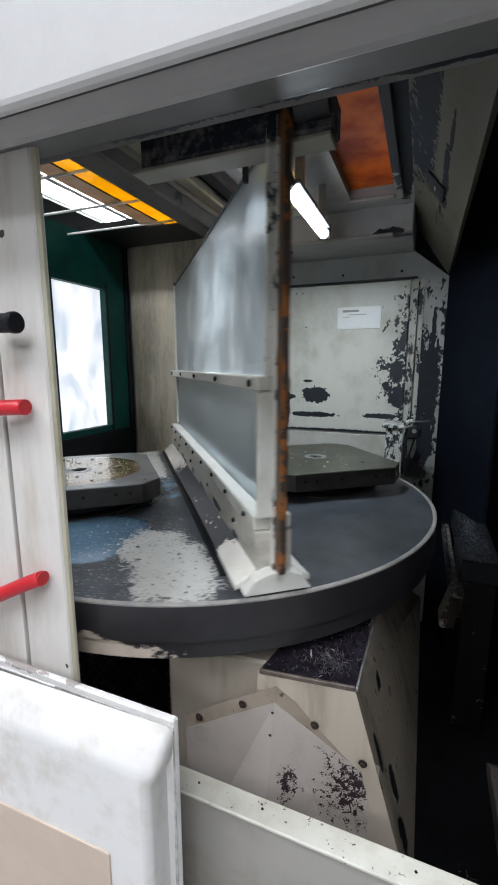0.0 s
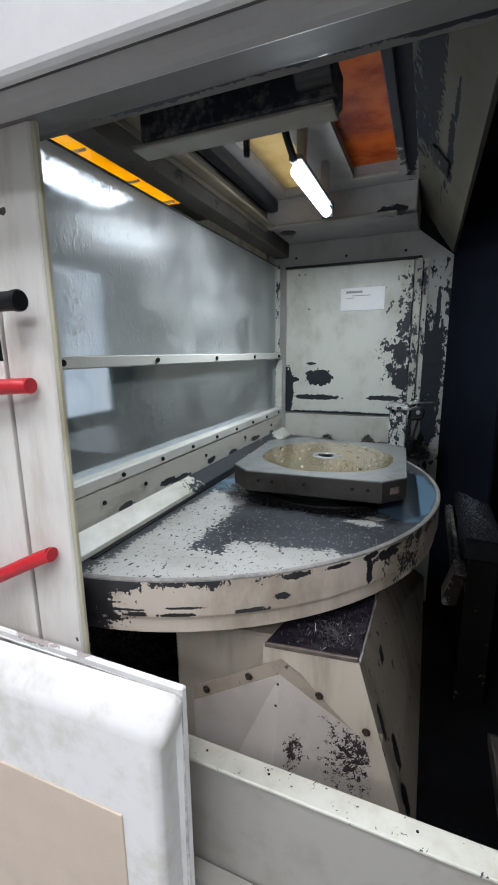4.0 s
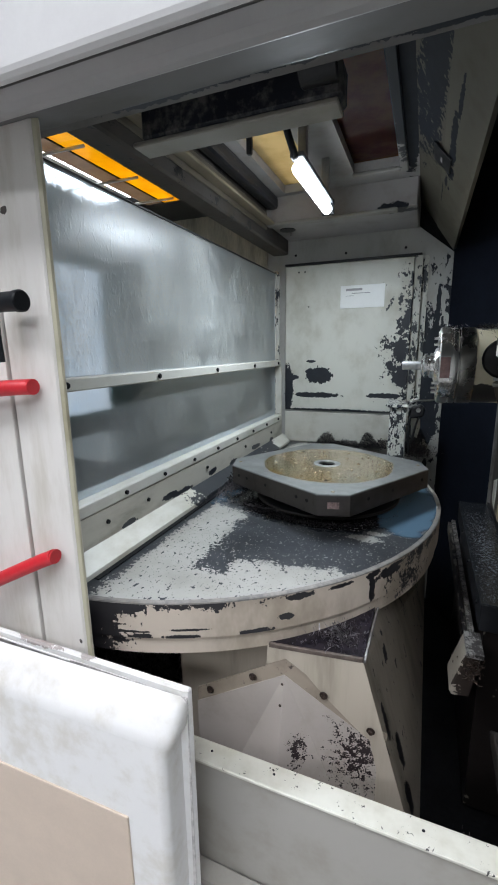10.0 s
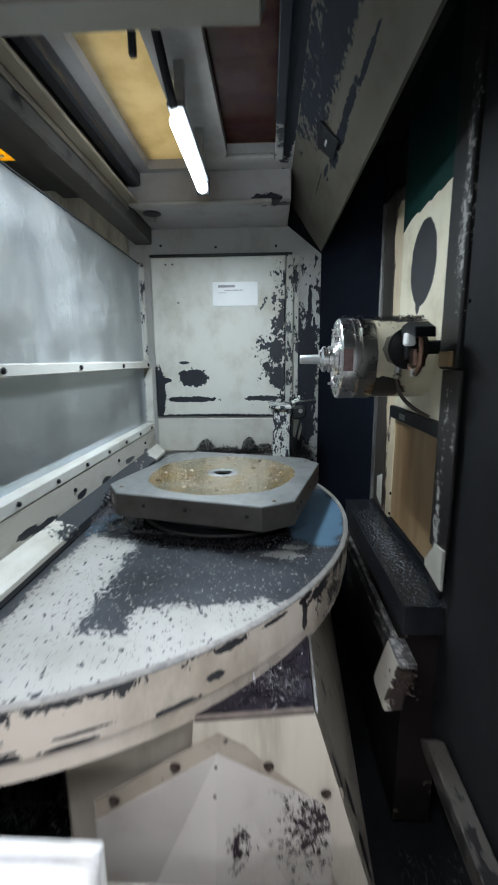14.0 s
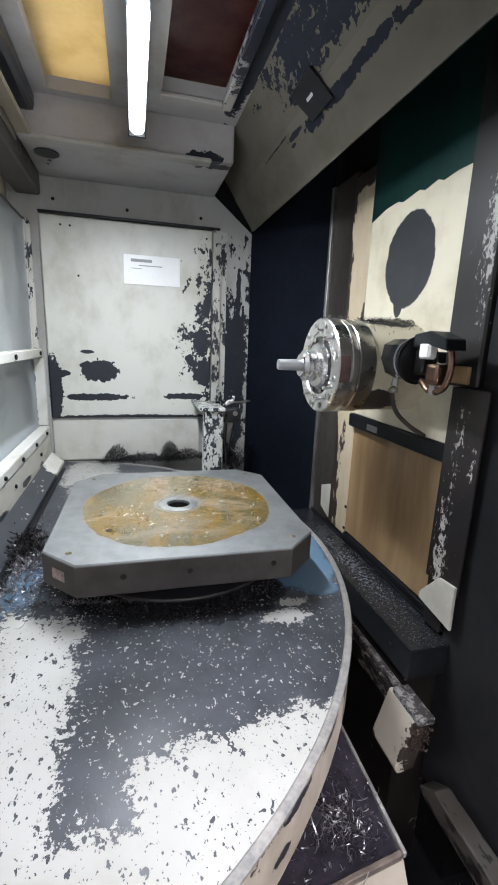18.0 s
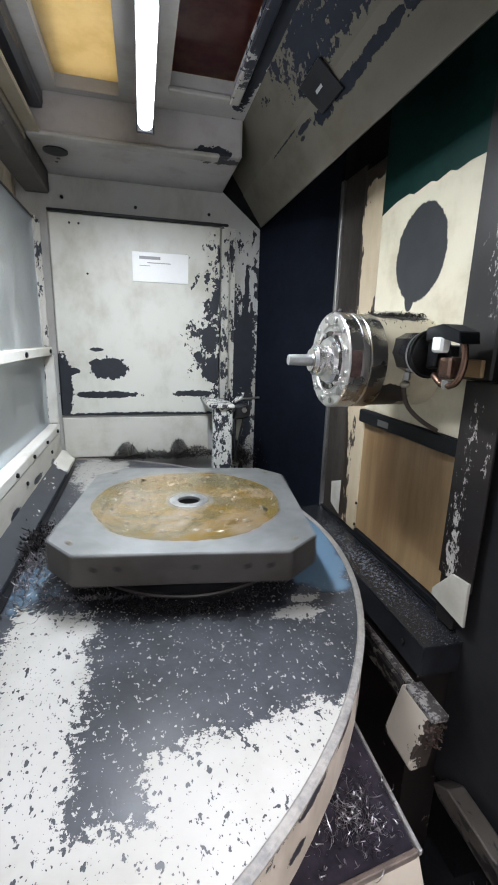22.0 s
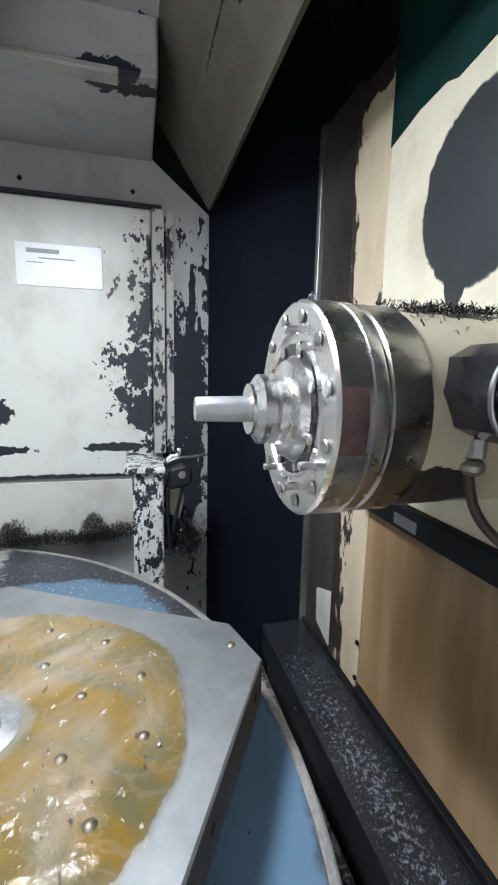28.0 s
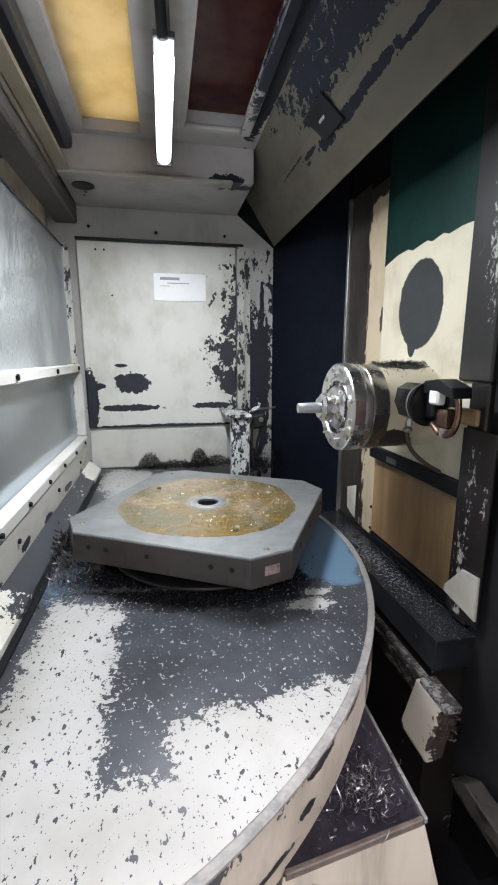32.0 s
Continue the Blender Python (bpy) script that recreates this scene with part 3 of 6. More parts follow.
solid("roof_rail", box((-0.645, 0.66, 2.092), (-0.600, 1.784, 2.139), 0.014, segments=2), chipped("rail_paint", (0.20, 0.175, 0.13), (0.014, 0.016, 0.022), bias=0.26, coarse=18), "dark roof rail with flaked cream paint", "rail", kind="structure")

solid("roof_lip", box((-0.650, 1.772, LOW - 0.012), (-0.14, 1.810, LOW - 0.0005), 0.003), M_LIP, "cream lip before the lower roof plate", "lip", kind="structure")
solid("roof_lip_side", box((-0.130, 0.80, TOP - 0.012), (-0.104, 1.690, TOP - 0.0005), 0.003), M_LIP, "flaked lip beside the roof window", "lip", kind="structure")
solid("roof_lip_end", box((-0.290, 1.664, TOP - 0.012), (-0.1305, 1.690, TOP - 0.0005), 0.003), M_LIP, "flaked lip at the end of the roof window", "lip", kind="structure")
solid("roof_hole", lathe([(0, -0.0005), (0.034, -0.0005), (0.034, -0.003), (0, -0.003)], (-0.598, 1.902, LOW), "z", 32), M_DARK, "dark round plug in the roof", "plug", kind="structure")
# front bar under the roof
M_BAR = chipped("front_bar_paint", (0.115, 0.11, 0.108), (0.012, 0.014, 0.020), rough=0.55, under_rough=0.6, gloss=0.25, bias=0.08, sharp=0.15, coarse=13, fine=70, blots=[((-0.22, 0.75, 1.95), (0.12, 0.1, 0.04), 0.9)])
fb = thing("front_bar", (-0.34, 0.76, 1.95), "chipped steel bar under the roof, dark with oil", "bar")
part("beam", box((-0.52, 0.735, 1.918), (-0.155, 0.79, 1.972), 0.005), M_BAR, fb)
part("bottom_strip", box((-0.54, 0.736, 1.909), (-0.160, 0.788, 1.9175), 0.002), chipped("bar_strip_paint", (0.26, 0.245, 0.215), PRIMER, bias=-0.36, coarse=24, fine=90), fb, "stained cream strip under the bar")
part("end_tube", rod(0.026, 0.06, (-0.215, 0.72, 1.955), "x", 20), M_DARK, fb)
part("hook", box((-0.335, 0.79, 1.885), (-0.325, 0.80, 1.925), 0.002), M_DARK, fb)
part("hanger", box((-0.50, 0.745, 1.972), (-0.47, 0.78, TOP), 0.003), M_DARK, fb)
part("hanger", box((-0.20, 0.745, 1.972), (-0.17, 0.78, TOP), 0.003), M_DARK, fb)

# lamp on the middle bar of the roof
wl = thing("work_lamp", (-0.352, 1.377, 2.0), "bright white tube lamp under the machine roof", "lamp")
part("tube", lathe([(0, -0.19), (0.011, -0.19), (0.0165, -0.18), (0.0165, 0.18), (0.011, 0.19), (0, 0.19)], (-0.350, 1.365, 2.0), "y", 24), M_LAMP, wl)
part("housing", box((-0.368, 1.17, 2.0215), (-0.332, 1.56, 2.034), 0.002), plain("lamp_housing", (0.16, 0.17, 0.19), 0.5), wl, "grey lamp housing")
part("end_plate", box((-0.37, 1.5605, 1.985), (-0.33, 1.566, 2.034), 0.002), M_BLACK, wl)
part("bracket", box((-0.362, 1.22, 2.034), (-0.338, 1.245, TOP), 0.002), M_STEEL, wl)
part("bracket", box((-0.362, 1.50, 2.034), (-0.338, 1.525, TOP), 0.002), M_STEEL, wl)
part("cable", tube([(-0.352, 1.168, 2.02), (-0.356, 1.12, 2.05), (-0.362, 1.06, 2.10), (-0.368, 0.98, TOP - 0.012)], 0.009), M_BLACK, wl)

# front opening: header, post, sill, jamb
front_line = [(0.400, 2.9), (0.400, 1.850), (0.4015, 1.845), (0.405, 1.841), (0.410, 1.840), (0.4145, 1.843), (0.416, 1.848), (0.416, 2.9)]
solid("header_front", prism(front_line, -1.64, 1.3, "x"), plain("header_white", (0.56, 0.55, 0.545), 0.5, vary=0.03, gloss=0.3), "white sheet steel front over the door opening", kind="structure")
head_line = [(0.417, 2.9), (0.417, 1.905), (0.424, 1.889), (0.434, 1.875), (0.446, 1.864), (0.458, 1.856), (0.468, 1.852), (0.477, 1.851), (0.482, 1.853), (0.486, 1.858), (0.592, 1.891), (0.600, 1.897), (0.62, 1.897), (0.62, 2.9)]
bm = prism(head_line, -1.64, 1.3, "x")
# nose split off in a lighter grey for the light it catches
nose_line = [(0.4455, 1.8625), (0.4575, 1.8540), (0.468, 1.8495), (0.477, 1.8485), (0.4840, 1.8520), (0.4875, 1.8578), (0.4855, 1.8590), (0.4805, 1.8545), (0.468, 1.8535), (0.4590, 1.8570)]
solid("header_nose", prism(nose_line, -1.64, 1.3, "x"), plain("nose_lit_paint", (0.36, 0.35, 0.345), 0.55, vary=0.06, scale=6), "rounded nose strip under the header, lightened for the light on it", "strip", kind="structure")
# dark grey puts the shade under the header into its paint
M_HEADER = chipped("header_shaded_paint", (0.15, 0.145, 0.142), PRIMER, bias=-0.60, rough=0.62, gloss=0.2, fine=110, spots=[((-0.40, 0.600, 1.895), (0.10, 0.012, 0.010)), ((-0.22, 0.597, 1.893), (0.13, 0.010, 0.010)), ((0.0, 0.603, 1.895), (0.1, 0.008, 0.006))], ragged=1.3)
solid("header", bm, M_HEADER, "sheet steel header over the door opening, darkened for the shade below", kind="structure")
M_POST_EDGE = chipped("post_edge_paint", (0.50, 0.47, 0.35), (0.10, 0.09, 0.07), bias=-0.50, coarse=30, fine=110, grime=0.3)
solid("post_left", prism([(-0.660, 0.517), (-0.562, 0.517), (-0.5585, 0.5195), (-0.5585, 0.535), (-0.660, 0.535)], 0.6, 1.885, "z"), M_POST, "cream steel door post with dirty runs", kind="structure")
solid("post_edge", prism([(-0.5582, 0.520), (-0.5530, 0.523), (-0.5515, 0.527), (-0.5582, 0.530)], 0.6, 1.885, "z"), M_POST_EDGE, "yellowed worn edge of the door post", kind="structure")
# dark strip set into the gap in place of its shade
solid("post_gap_shade", box((-0.6645, 0.521, 0.6), (-0.6605, 0.535, 1.875)), M_DARK, "dark strip beside the door post, standing in for the gap's shade", kind="structure")
solid("post_return", box((-0.700, 0.5355, 0.6), (-0.640, 0.60, 1.885)), M_DARK, "dark steel return behind the door post", kind="structure")
solid("front_cover", box((-1.64, 0.512, 0), (-0.665, 0.535, 1.875), 0.003, segments=2), M_POST, "cream sheet steel front cover", kind="structure")
sill = thing("sill", (0, 0.58, 0), "cream sheet steel sill with a worn flange", "sill", kind="structure")
M_SILLTOP = chipped("sill_flange_paint", (0.67, 0.655, 0.58), (0.03, 0.028, 0.026), bias=-0.40, coarse=60, fine=210, wob=0.95, spots=[((-0.36, 0.575, 0.79), (0.006, 0.005, 0.02)), ((-0.28, 0.583, 0.79), (0.004, 0.004, 0.02)), ((0.02, 0.570, 0.79), (0.018, 0.003, 0.02)), ((0.10, 0.568, 0.79), (0.05, 0.003, 0.02))])
part("flange", box((-0.68, 0.555, 0.782), (0.195, 0.60, 0.79), 0.002), M_SILLTOP, sill)
part("apron", box((-0.68, 0.562, 0.1), (0.195, 0.592, 0.7815)), M_GREYWHITE, sill)
part("foot", box((-0.68, 0.52, 0.0), (0.195, 0.56, 0.552), 0.004), M_GREYWHITE, sill)
studs("bolt", [(x, 0.58, 0.79) for x in (-0.335, -0.21, 0.04)], sill, "z", 0.0025, 0.0015)
bm = box((0.177, 0.588, 0.0), (0.195, 0.625, 1.885), 0.003)
solid("jamb_right", bm, M_CREAM, "cream steel door jamb", kind="structure")
solid("jamb_edge", box((0.1955, 0.565, 0.0), (0.2045, 0.62, 1.885), 0.002), plain("brown_edge", (0.045, 0.032, 0.027), 0.5, vary=0.4), "rusty brown edge beside the door jamb", kind="structure")
solid("front_cover_right", box((0.205, 0.50, 0), (1.3, 0.56, 1.885), 0.005), M_CREAM, "cream sheet steel front cover beside the opening", kind="structure")

# loading side: wall with a green door, open roof with a yellow frame
LX = -1.61
solid("wall_load", box((LX - 0.05, 0.5, 0), (LX - 0.03, BACK, 2.3)), M_DARK, "dark sheet steel wall of the loading side", kind="structure")
gd = thing("green_door", (LX, 1.6, 0.9), "dark green steel door with a bright window", "door")
bm = None
for lo, hi in (((0.75, 1.95), (2.05, 2.20)), ((0.75, 0.95), (2.05, 1.23)), ((0.75, 1.23), (1.54, 1.95)), ((1.895, 1.23), (2.05, 1.95))):
    bm = box((LX - 0.02, lo[0], lo[1]), (LX + 0.015, hi[0], hi[1]), 0.0, bm)
leaf = part("leaf", bm, M_GREEN, gd)
part("window_frame", box((LX + 0.0155, 1.895, 1.2), (LX + 0.02, 1.91, 1.98)), M_BLACK, leaf)
part("edge_post", box((LX - 0.01, 2.051, 0.9), (LX + 0.03, 2.085, 2.22), 0.004), M_BLACK, gd)
part("lower_rail", box((LX + 0.0155, 0.75, 0.95), (LX + 0.03, 2.05, 1.20), 0.004), M_BLACK, leaf)
def frosted_window():
    """Frosted glass with the bright workshop behind it."""
    n = Nodes("window_daylight", 0.3)
    v = n.step(n.noise(5, 3, 0.5, (1, 1.2, 0.8), (2, 4, 1), 0.6), 0.36, 0.60)
    col = n.mix(v, (0.50, 0.60, 0.72), (0.95, 0.96, 1.0))
    n.put(n.b.inputs["Emission Color"], col)
    n.b.inputs["Emission Strength"].default_value = 1.0
    return n.done((0.6, 0.6, 0.6))


solid("load_window", box((LX - 0.026, 1.5, 1.2), (LX - 0.021, 1.93, 1.98)), frosted_window(), "bright frosted door window", "window", kind="structure")
M_BEIGE_WALL = plain("stained_beige_steel", (0.44, 0.40, 0.31), 0.45, vary=0.45, scale=7, stretch=(1.5, 1, 0.25))
solid("load_back_cover", box((LX + 0.04, BACK - 0.03, 1.05), (-0.76, BACK - 0.001, 2.25), 0.004), M_BEIGE_WALL, "stained beige steel wall cover", kind="structure")
bm = box((-1.108, 0.62, 2.17), (-1.020, 1.735, 2.178), 0.001)
solid("yellow_frame", bm, sheet_glass("yellow_roof_edge", (0.95, 0.62, 0.03), (0.88, 0.50, 0.02), through_tint=0.8), "yellow translucent roof edge strip", "frame", kind="structure")
solid("beige_roof_strip", box((-1.196, 0.62, 2.171), (-1.112, 1.735, 2.177), 0.001), sheet_glass("beige_roof_sheet", (0.42, 0.33, 0.24), (0.34, 0.25, 0.18), through_tint=0.7), "dull beige translucent roof strip", "strip", kind="structure")
solid("roof_strip_bar", box((-1.1115, 0.62, 2.166), (-1.1085, 1.735, 2.179)), M_DARK, "thin dark bar between the roof strips", "bar", kind="structure")
bm = box((-1.0195, 0.62, 2.17), (-0.735, BACK, 2.22))
solid("load_roof", bm, M_DARK, "dark sheet steel roof beside the yellow frame", kind="structure")
solid("load_roof_back", box((LX, 1.745, 2.20), (-1.034, BACK, 2.22)), M_DARK, "dark sheet steel roof edge", kind="structure")
gr = thing("roof_grille", (-1.35, 1.3, 2.24), "thin white wire guard over the loading roof", "grille")
for y in (0.9, 1.15, 1.42, 1.66):
    part("wire", tube([(LX, y, 2.162), (-1.03, y + 0.02, 2.162)], 0.005, 8), M_WHITE, gr)
part("wire", tube([(-1.36, 0.62, 2.245), (-1.36, 1.86, 2.245)], 0.007, 8), M_WHITE, gr)

# white door leaf standing open before the sill
dl = thing("door_leaf", (-0.5, 0.46, 0.0), "white steel door leaf with a beige board", "door")
bm = bmesh.new()
rows = []
for y, z, x in ((0.4705, 1.013, -0.3165), (0.4590, 1.012, -0.3145), (0.4530, 1.009, -0.3150), (0.4440, 0.998, -0.3160), (0.4350, 0.986, -0.3175), (0.4275, 0.976, -0.3195), (0.4235, 0.968, -0.3225), (0.4225, 0.955, -0.3300), (0.4225, 0.0, -0.3300)):
    rows.append([bm.verts.new((-1.1, y - 0.023, z)), bm.verts.new((-0.345, y - 0.001, z)), bm.verts.new((x - 0.010, y + 0.002, max(0.0, z - 0.003))), bm.verts.new((x - 0.0035, y + 0.0055, max(0.0, z - 0.008))), bm.verts.new((x, y + 0.012, max(0.0, z - 0.013))), bm.verts.new((x, 0.4715, max(0.0, z - 0.015)))])
for a, b in zip(rows, rows[1:]):
    for k in range(5):
        bm.faces.new((a[k], a[k + 1], b[k + 1], b[k])).smooth = k > 0 or b is not rows[-1]
bm.faces.new([rows[0][0], rows[-1][0], rows[-1][5], rows[0][5]])
bmesh.ops.recalc_face_normals(bm, faces=bm.faces[:])
part("front_sheet", bm, M_LEAF, dl)
part("rear_sheet", prism([(-1.1, 0.4735), (-0.318, 0.4735), (-0.3135, 0.478), (-0.3135, 0.486), (-1.1, 0.482)], 0.0, 1.022, "z", 0.003), M_LEAF, dl)
part("edge_seam", box((-1.09, 0.4718, 0.02), (-0.3155, 0.4732, 1.010)), plain("seam_grey", (0.55, 0.52, 0.51), 0.6, vary=0.4, scale=40), dl)
part("top_stop", box((-0.9, 0.4640, 1.0135), (-0.545, 0.4665, 1.017), 0.0008), M_LEAF, dl)
part("board", prism([(-1.05, 0.398), (-0.405, 0.4165), (-0.405, 0.4225), (-1.05, 0.404)], 0.1, 0.80, "z", 0.001), M_BEIGE, dl, "beige board in the door")

# red rubber handles and black latch on the post
for pts in ([(-0.90, 0.46, 1.475), (-0.75, 0.475, 1.475), (-0.64, 0.49, 1.483), (-0.598, 0.50, 1.485)], [(-0.95, 0.45, 1.03), (-0.80, 0.47, 1.085), (-0.70, 0.485, 1.135), (-0.63, 0.495, 1.170), (-0.593, 0.50, 1.187)]):
    rh = thing("red_handle", pts[-1], "bent red rubber covered rod on the door post", "handle", "red rods on the post")
    part("grip", tube(pts, 0.013, 14), M_RED, rh)
    part("end_plug", lathe([(0, 0), (0.010, 0), (0.013, 0.003), (0.013, 0.006), (0, 0.006)], Vector(pts[-1]) - Vector((0.002, 0, 0)), "x", 14), M_RED, rh)
la = thing("latch", (-0.61, 0.49, 1.6), "black knob latch with a hanging pin", "latch")
part("knob", rod(0.015, 0.060, (-0.641, 0.485, 1.616), "x"), M_BLACK, la)
part("collar", rod(0.0165, 0.012, (-0.590, 0.485, 1.616), "x"), M_BLACK, la)
part("pin", tube([(-0.632, 0.483, 1.61), (-0.633, 0.481, 1.57), (-0.630, 0.48, 1.525)], 0.004), M_BLACK, la)

# base under the changer
M_BASE = chipped("base_paint", (0.44, 0.385, 0.315), PRIMER, bias=-0.44, coarse=30, stretch=(1, 1, 0.6), grime=0.5, run=(1.6, 1.6, 0.2), at=(-0.5, 1.2, 0.0))
base = thing("changer_base", (-0.5, 1.2, 0.0), "cream steel base under the pallet changer, chipped and oily", "machine base")
part("column", prism([(-0.486, 0.715), (-0.20, 0.752), (-0.10, 0.775), (-0.09, 1.9), (-0.50, 1.9)], 0.0, 0.945, "z", 0.006), M_BASE, base)
bm = bmesh.new()
q = [(-0.265, 0.700, 0.957), (-0.078, 0.722, 0.952), (-0.072, 0.95, 0.965), (-0.20, 0.95, 0.98), (-0.30, 0.735, 0.45), (0.05, 0.735, 0.50), (0.05, 0.95, 0.45), (-0.30, 0.95, 0.45)]
vs = [bm.verts.new(p) for p in q]
for f in ((0, 1, 5, 4), (2, 3, 7, 6), (3, 0, 4, 7), (4, 5, 6, 7)):
    bm.faces.new([vs[k] for k in f])
bmesh.ops.recalc_face_normals(bm, faces=bm.faces[:])
part("chip_box", bm, M_BASE, base)
bm = bmesh.new()
vs = [bm.verts.new(p) for p in (q[1], (0.043, 1.50, 0.750), (0.030, 1.50, 0.20), q[5], (-0.064, 1.25, 0.952))]
bm.faces.new((vs[0], vs[1], vs[3]))
bm.faces.new((vs[1], vs[2], vs[3]))
bm.faces.new((vs[0], vs[4], vs[1]))
bmesh.ops.solidify(bm, geom=bm.faces[:], thickness=0.003)
part("side_sheet", bm, chipped("side_sheet_paint", (0.44, 0.39, 0.32), (0.014, 0.014, 0.018), bias=-0.25, coarse=30, fine=90, stretch=(1, 1, 0.35), wob=0.7, grime=0.5, run=(1, 1.6, 0.2), spots=[((0.46, -0.44, 0.80), (0.1, 0.010, 0.040)), ((0.44, -0.34, 0.88), (0.1, 0.014, 0.022)), ((0.47, -0.40, 0.70), (0.1, 0.016, 0.045)), ((0.48, -0.42, 0.60), (0.1, 0.02, 0.05))], ragged=0.9), base, "oil stained side sheet with dark flakes")
bm = bmesh.new()
vs = [bm.verts.new(p) for p in ((-0.262, 0.702, 0.9585), (-0.080, 0.724, 0.9535), (-0.074, 0.95, 0.9665), (-0.20, 0.95, 0.9815), (-0.262, 0.702, 0.952), (-0.080, 0.724, 0.947), (-0.074, 0.95, 0.960), (-0.20, 0.95, 0.975))]
for f in ((0, 1, 2, 3), (4, 5, 6, 7), (0, 1, 5, 4), (1, 2, 6, 5), (2, 3, 7, 6), (3, 0, 4, 7)):
    bm.faces.new([vs[k] for k in f])
bmesh.ops.recalc_face_normals(bm, faces=bm.faces[:])
part("chute_plate", bm, plain("chute_steel", (0.040, 0.034, 0.046), 0.2, 0.5, vary=0.5, scale=18), base, "dark oily chute plate")
part("chute_edge", prism([(-0.0785, 0.722), (-0.0735, 0.722), (-0.058, 1.25), (-0.063, 1.25)], 0.952, 0.9600, "z", 0.001), plain("worn_edge_steel", (0.30, 0.29, 0.28), 0.42, 0.6, vary=0.4, scale=30), base, "worn bright chute edge")
part("front_edge", prism([(-0.262, 0.699), (-0.262, 0.705), (-0.080, 0.727), (-0.080, 0.721)], 0.951, 0.961, "z", 0.001), plain("worn_front_edge", (0.13, 0.10, 0.085), 0.45, 0.3, vary=0.4, scale=30), base)
# bolted cover with a ridge
M_FLANGE = chipped("cover_flange_paint", (0.26, 0.215, 0.17), (0.05, 0.036, 0.03), bias=-0.32, coarse=40, fine=150, wob=0.75, sharp=0.10, grime=0.45)
M_COVER = chipped("cover_paint", (0.42, 0.375, 0.34), (0.03, 0.022, 0.024), bias=-0.58, coarse=70, fine=300, at=(-0.22, 0.66, 0.45), wob=0.8, blots=[((-0.075, 0.70, 0.74), (0.10, 0.2, 0.14), 0.58), ((-0.20, 0.70, 0.735), (0.022, 0.2, 0.06), 0.60), ((-0.22, 0.66, 0.60), (0.03, 0.2, 0.08), 0.5)])
outer = [(-0.419, 0.690, 0.45), (-0.419, 0.680, 0.822), (-0.228, 0.703, 0.931), (-0.028, 0.732, 0.797), (-0.026, 0.724, 0.45)]
inner = [(-0.418, 0.690, 0.45), (-0.418, 0.677, 0.792), (-0.228, 0.698, 0.900), (-0.044, 0.729, 0.768), (-0.046, 0.722, 0.45)]
ridge = (-0.236, 0.628, 0.45)
cv = thing("gable_cover", (-0.22, 0.66, 0.45), "cream bolted sheet cover with a ridge and flaked paint", "cover")


def sheets(faces, thickness=0.003):
    made = bmesh.new()
    for pts in faces:
        made.faces.new([made.verts.new(p) for p in pts])
    bmesh.ops.remove_doubles(made, verts=made.verts[:], dist=0.0005)
    bmesh.ops.recalc_face_normals(made, faces=made.faces[:])
    bmesh.ops.solidify(made, geom=made.faces[:], thickness=thickness)
    return made


part("hood", sheets([(inner[0], inner[1], inner[2], ridge), (inner[2], inner[3], inner[4], ridge)]), M_COVER, cv)
for a, b in ((1, 2), (2, 3), (3, 4)):
    part("flange", sheets([(outer[a], outer[b], tuple(c - d for c, d in zip(inner[b], (0, 0.002, 0))), tuple(c - d for c, d in zip(inner[a], (0, 0.002, 0))))]), M_FLANGE, cv)

M_RUSTY = plain("rusty_bolt", (0.035, 0.022, 0.017), 0.55, 0.3, vary=0.5, scale=80)
studs("washer", [(-0.387, 0.6775, 0.829), (-0.293, 0.689, 0.881), (-0.150, 0.7095, 0.866), (-0.058, 0.7225, 0.803)], cv, "-y", 0.0085, 0.002, M_RUSTY, 16)
studs("bolt", [(-0.387, 0.6755, 0.829), (-0.293, 0.687, 0.881), (-0.150, 0.7075, 0.866), (-0.058, 0.7205, 0.803)], cv, "-y", 0.005, 0.005, M_RUSTY)
studs("hole", [(-0.231, 0.693, 0.879), (-0.232, 0.682, 0.838)], cv, "-y", 0.003, 0.0015, M_RUSTY, 10)
solid("chip_tray", box((-1.6, 0.6, 0.25), (1.28, 2.38, 0.30)), M_VOID, "dark oily chip tray", kind="structure")


# ---- pallet changer: disc with a glazed partition, drawn in its final place ----
RIM, DISC = 0.775, 1.066
ch = thing("pallet_changer", (CX, CY, 0.9), "rotating pallet changer disc with a glazed partition", "pallet changer")
# paint left on the disc's top: two worn white fields on the working half


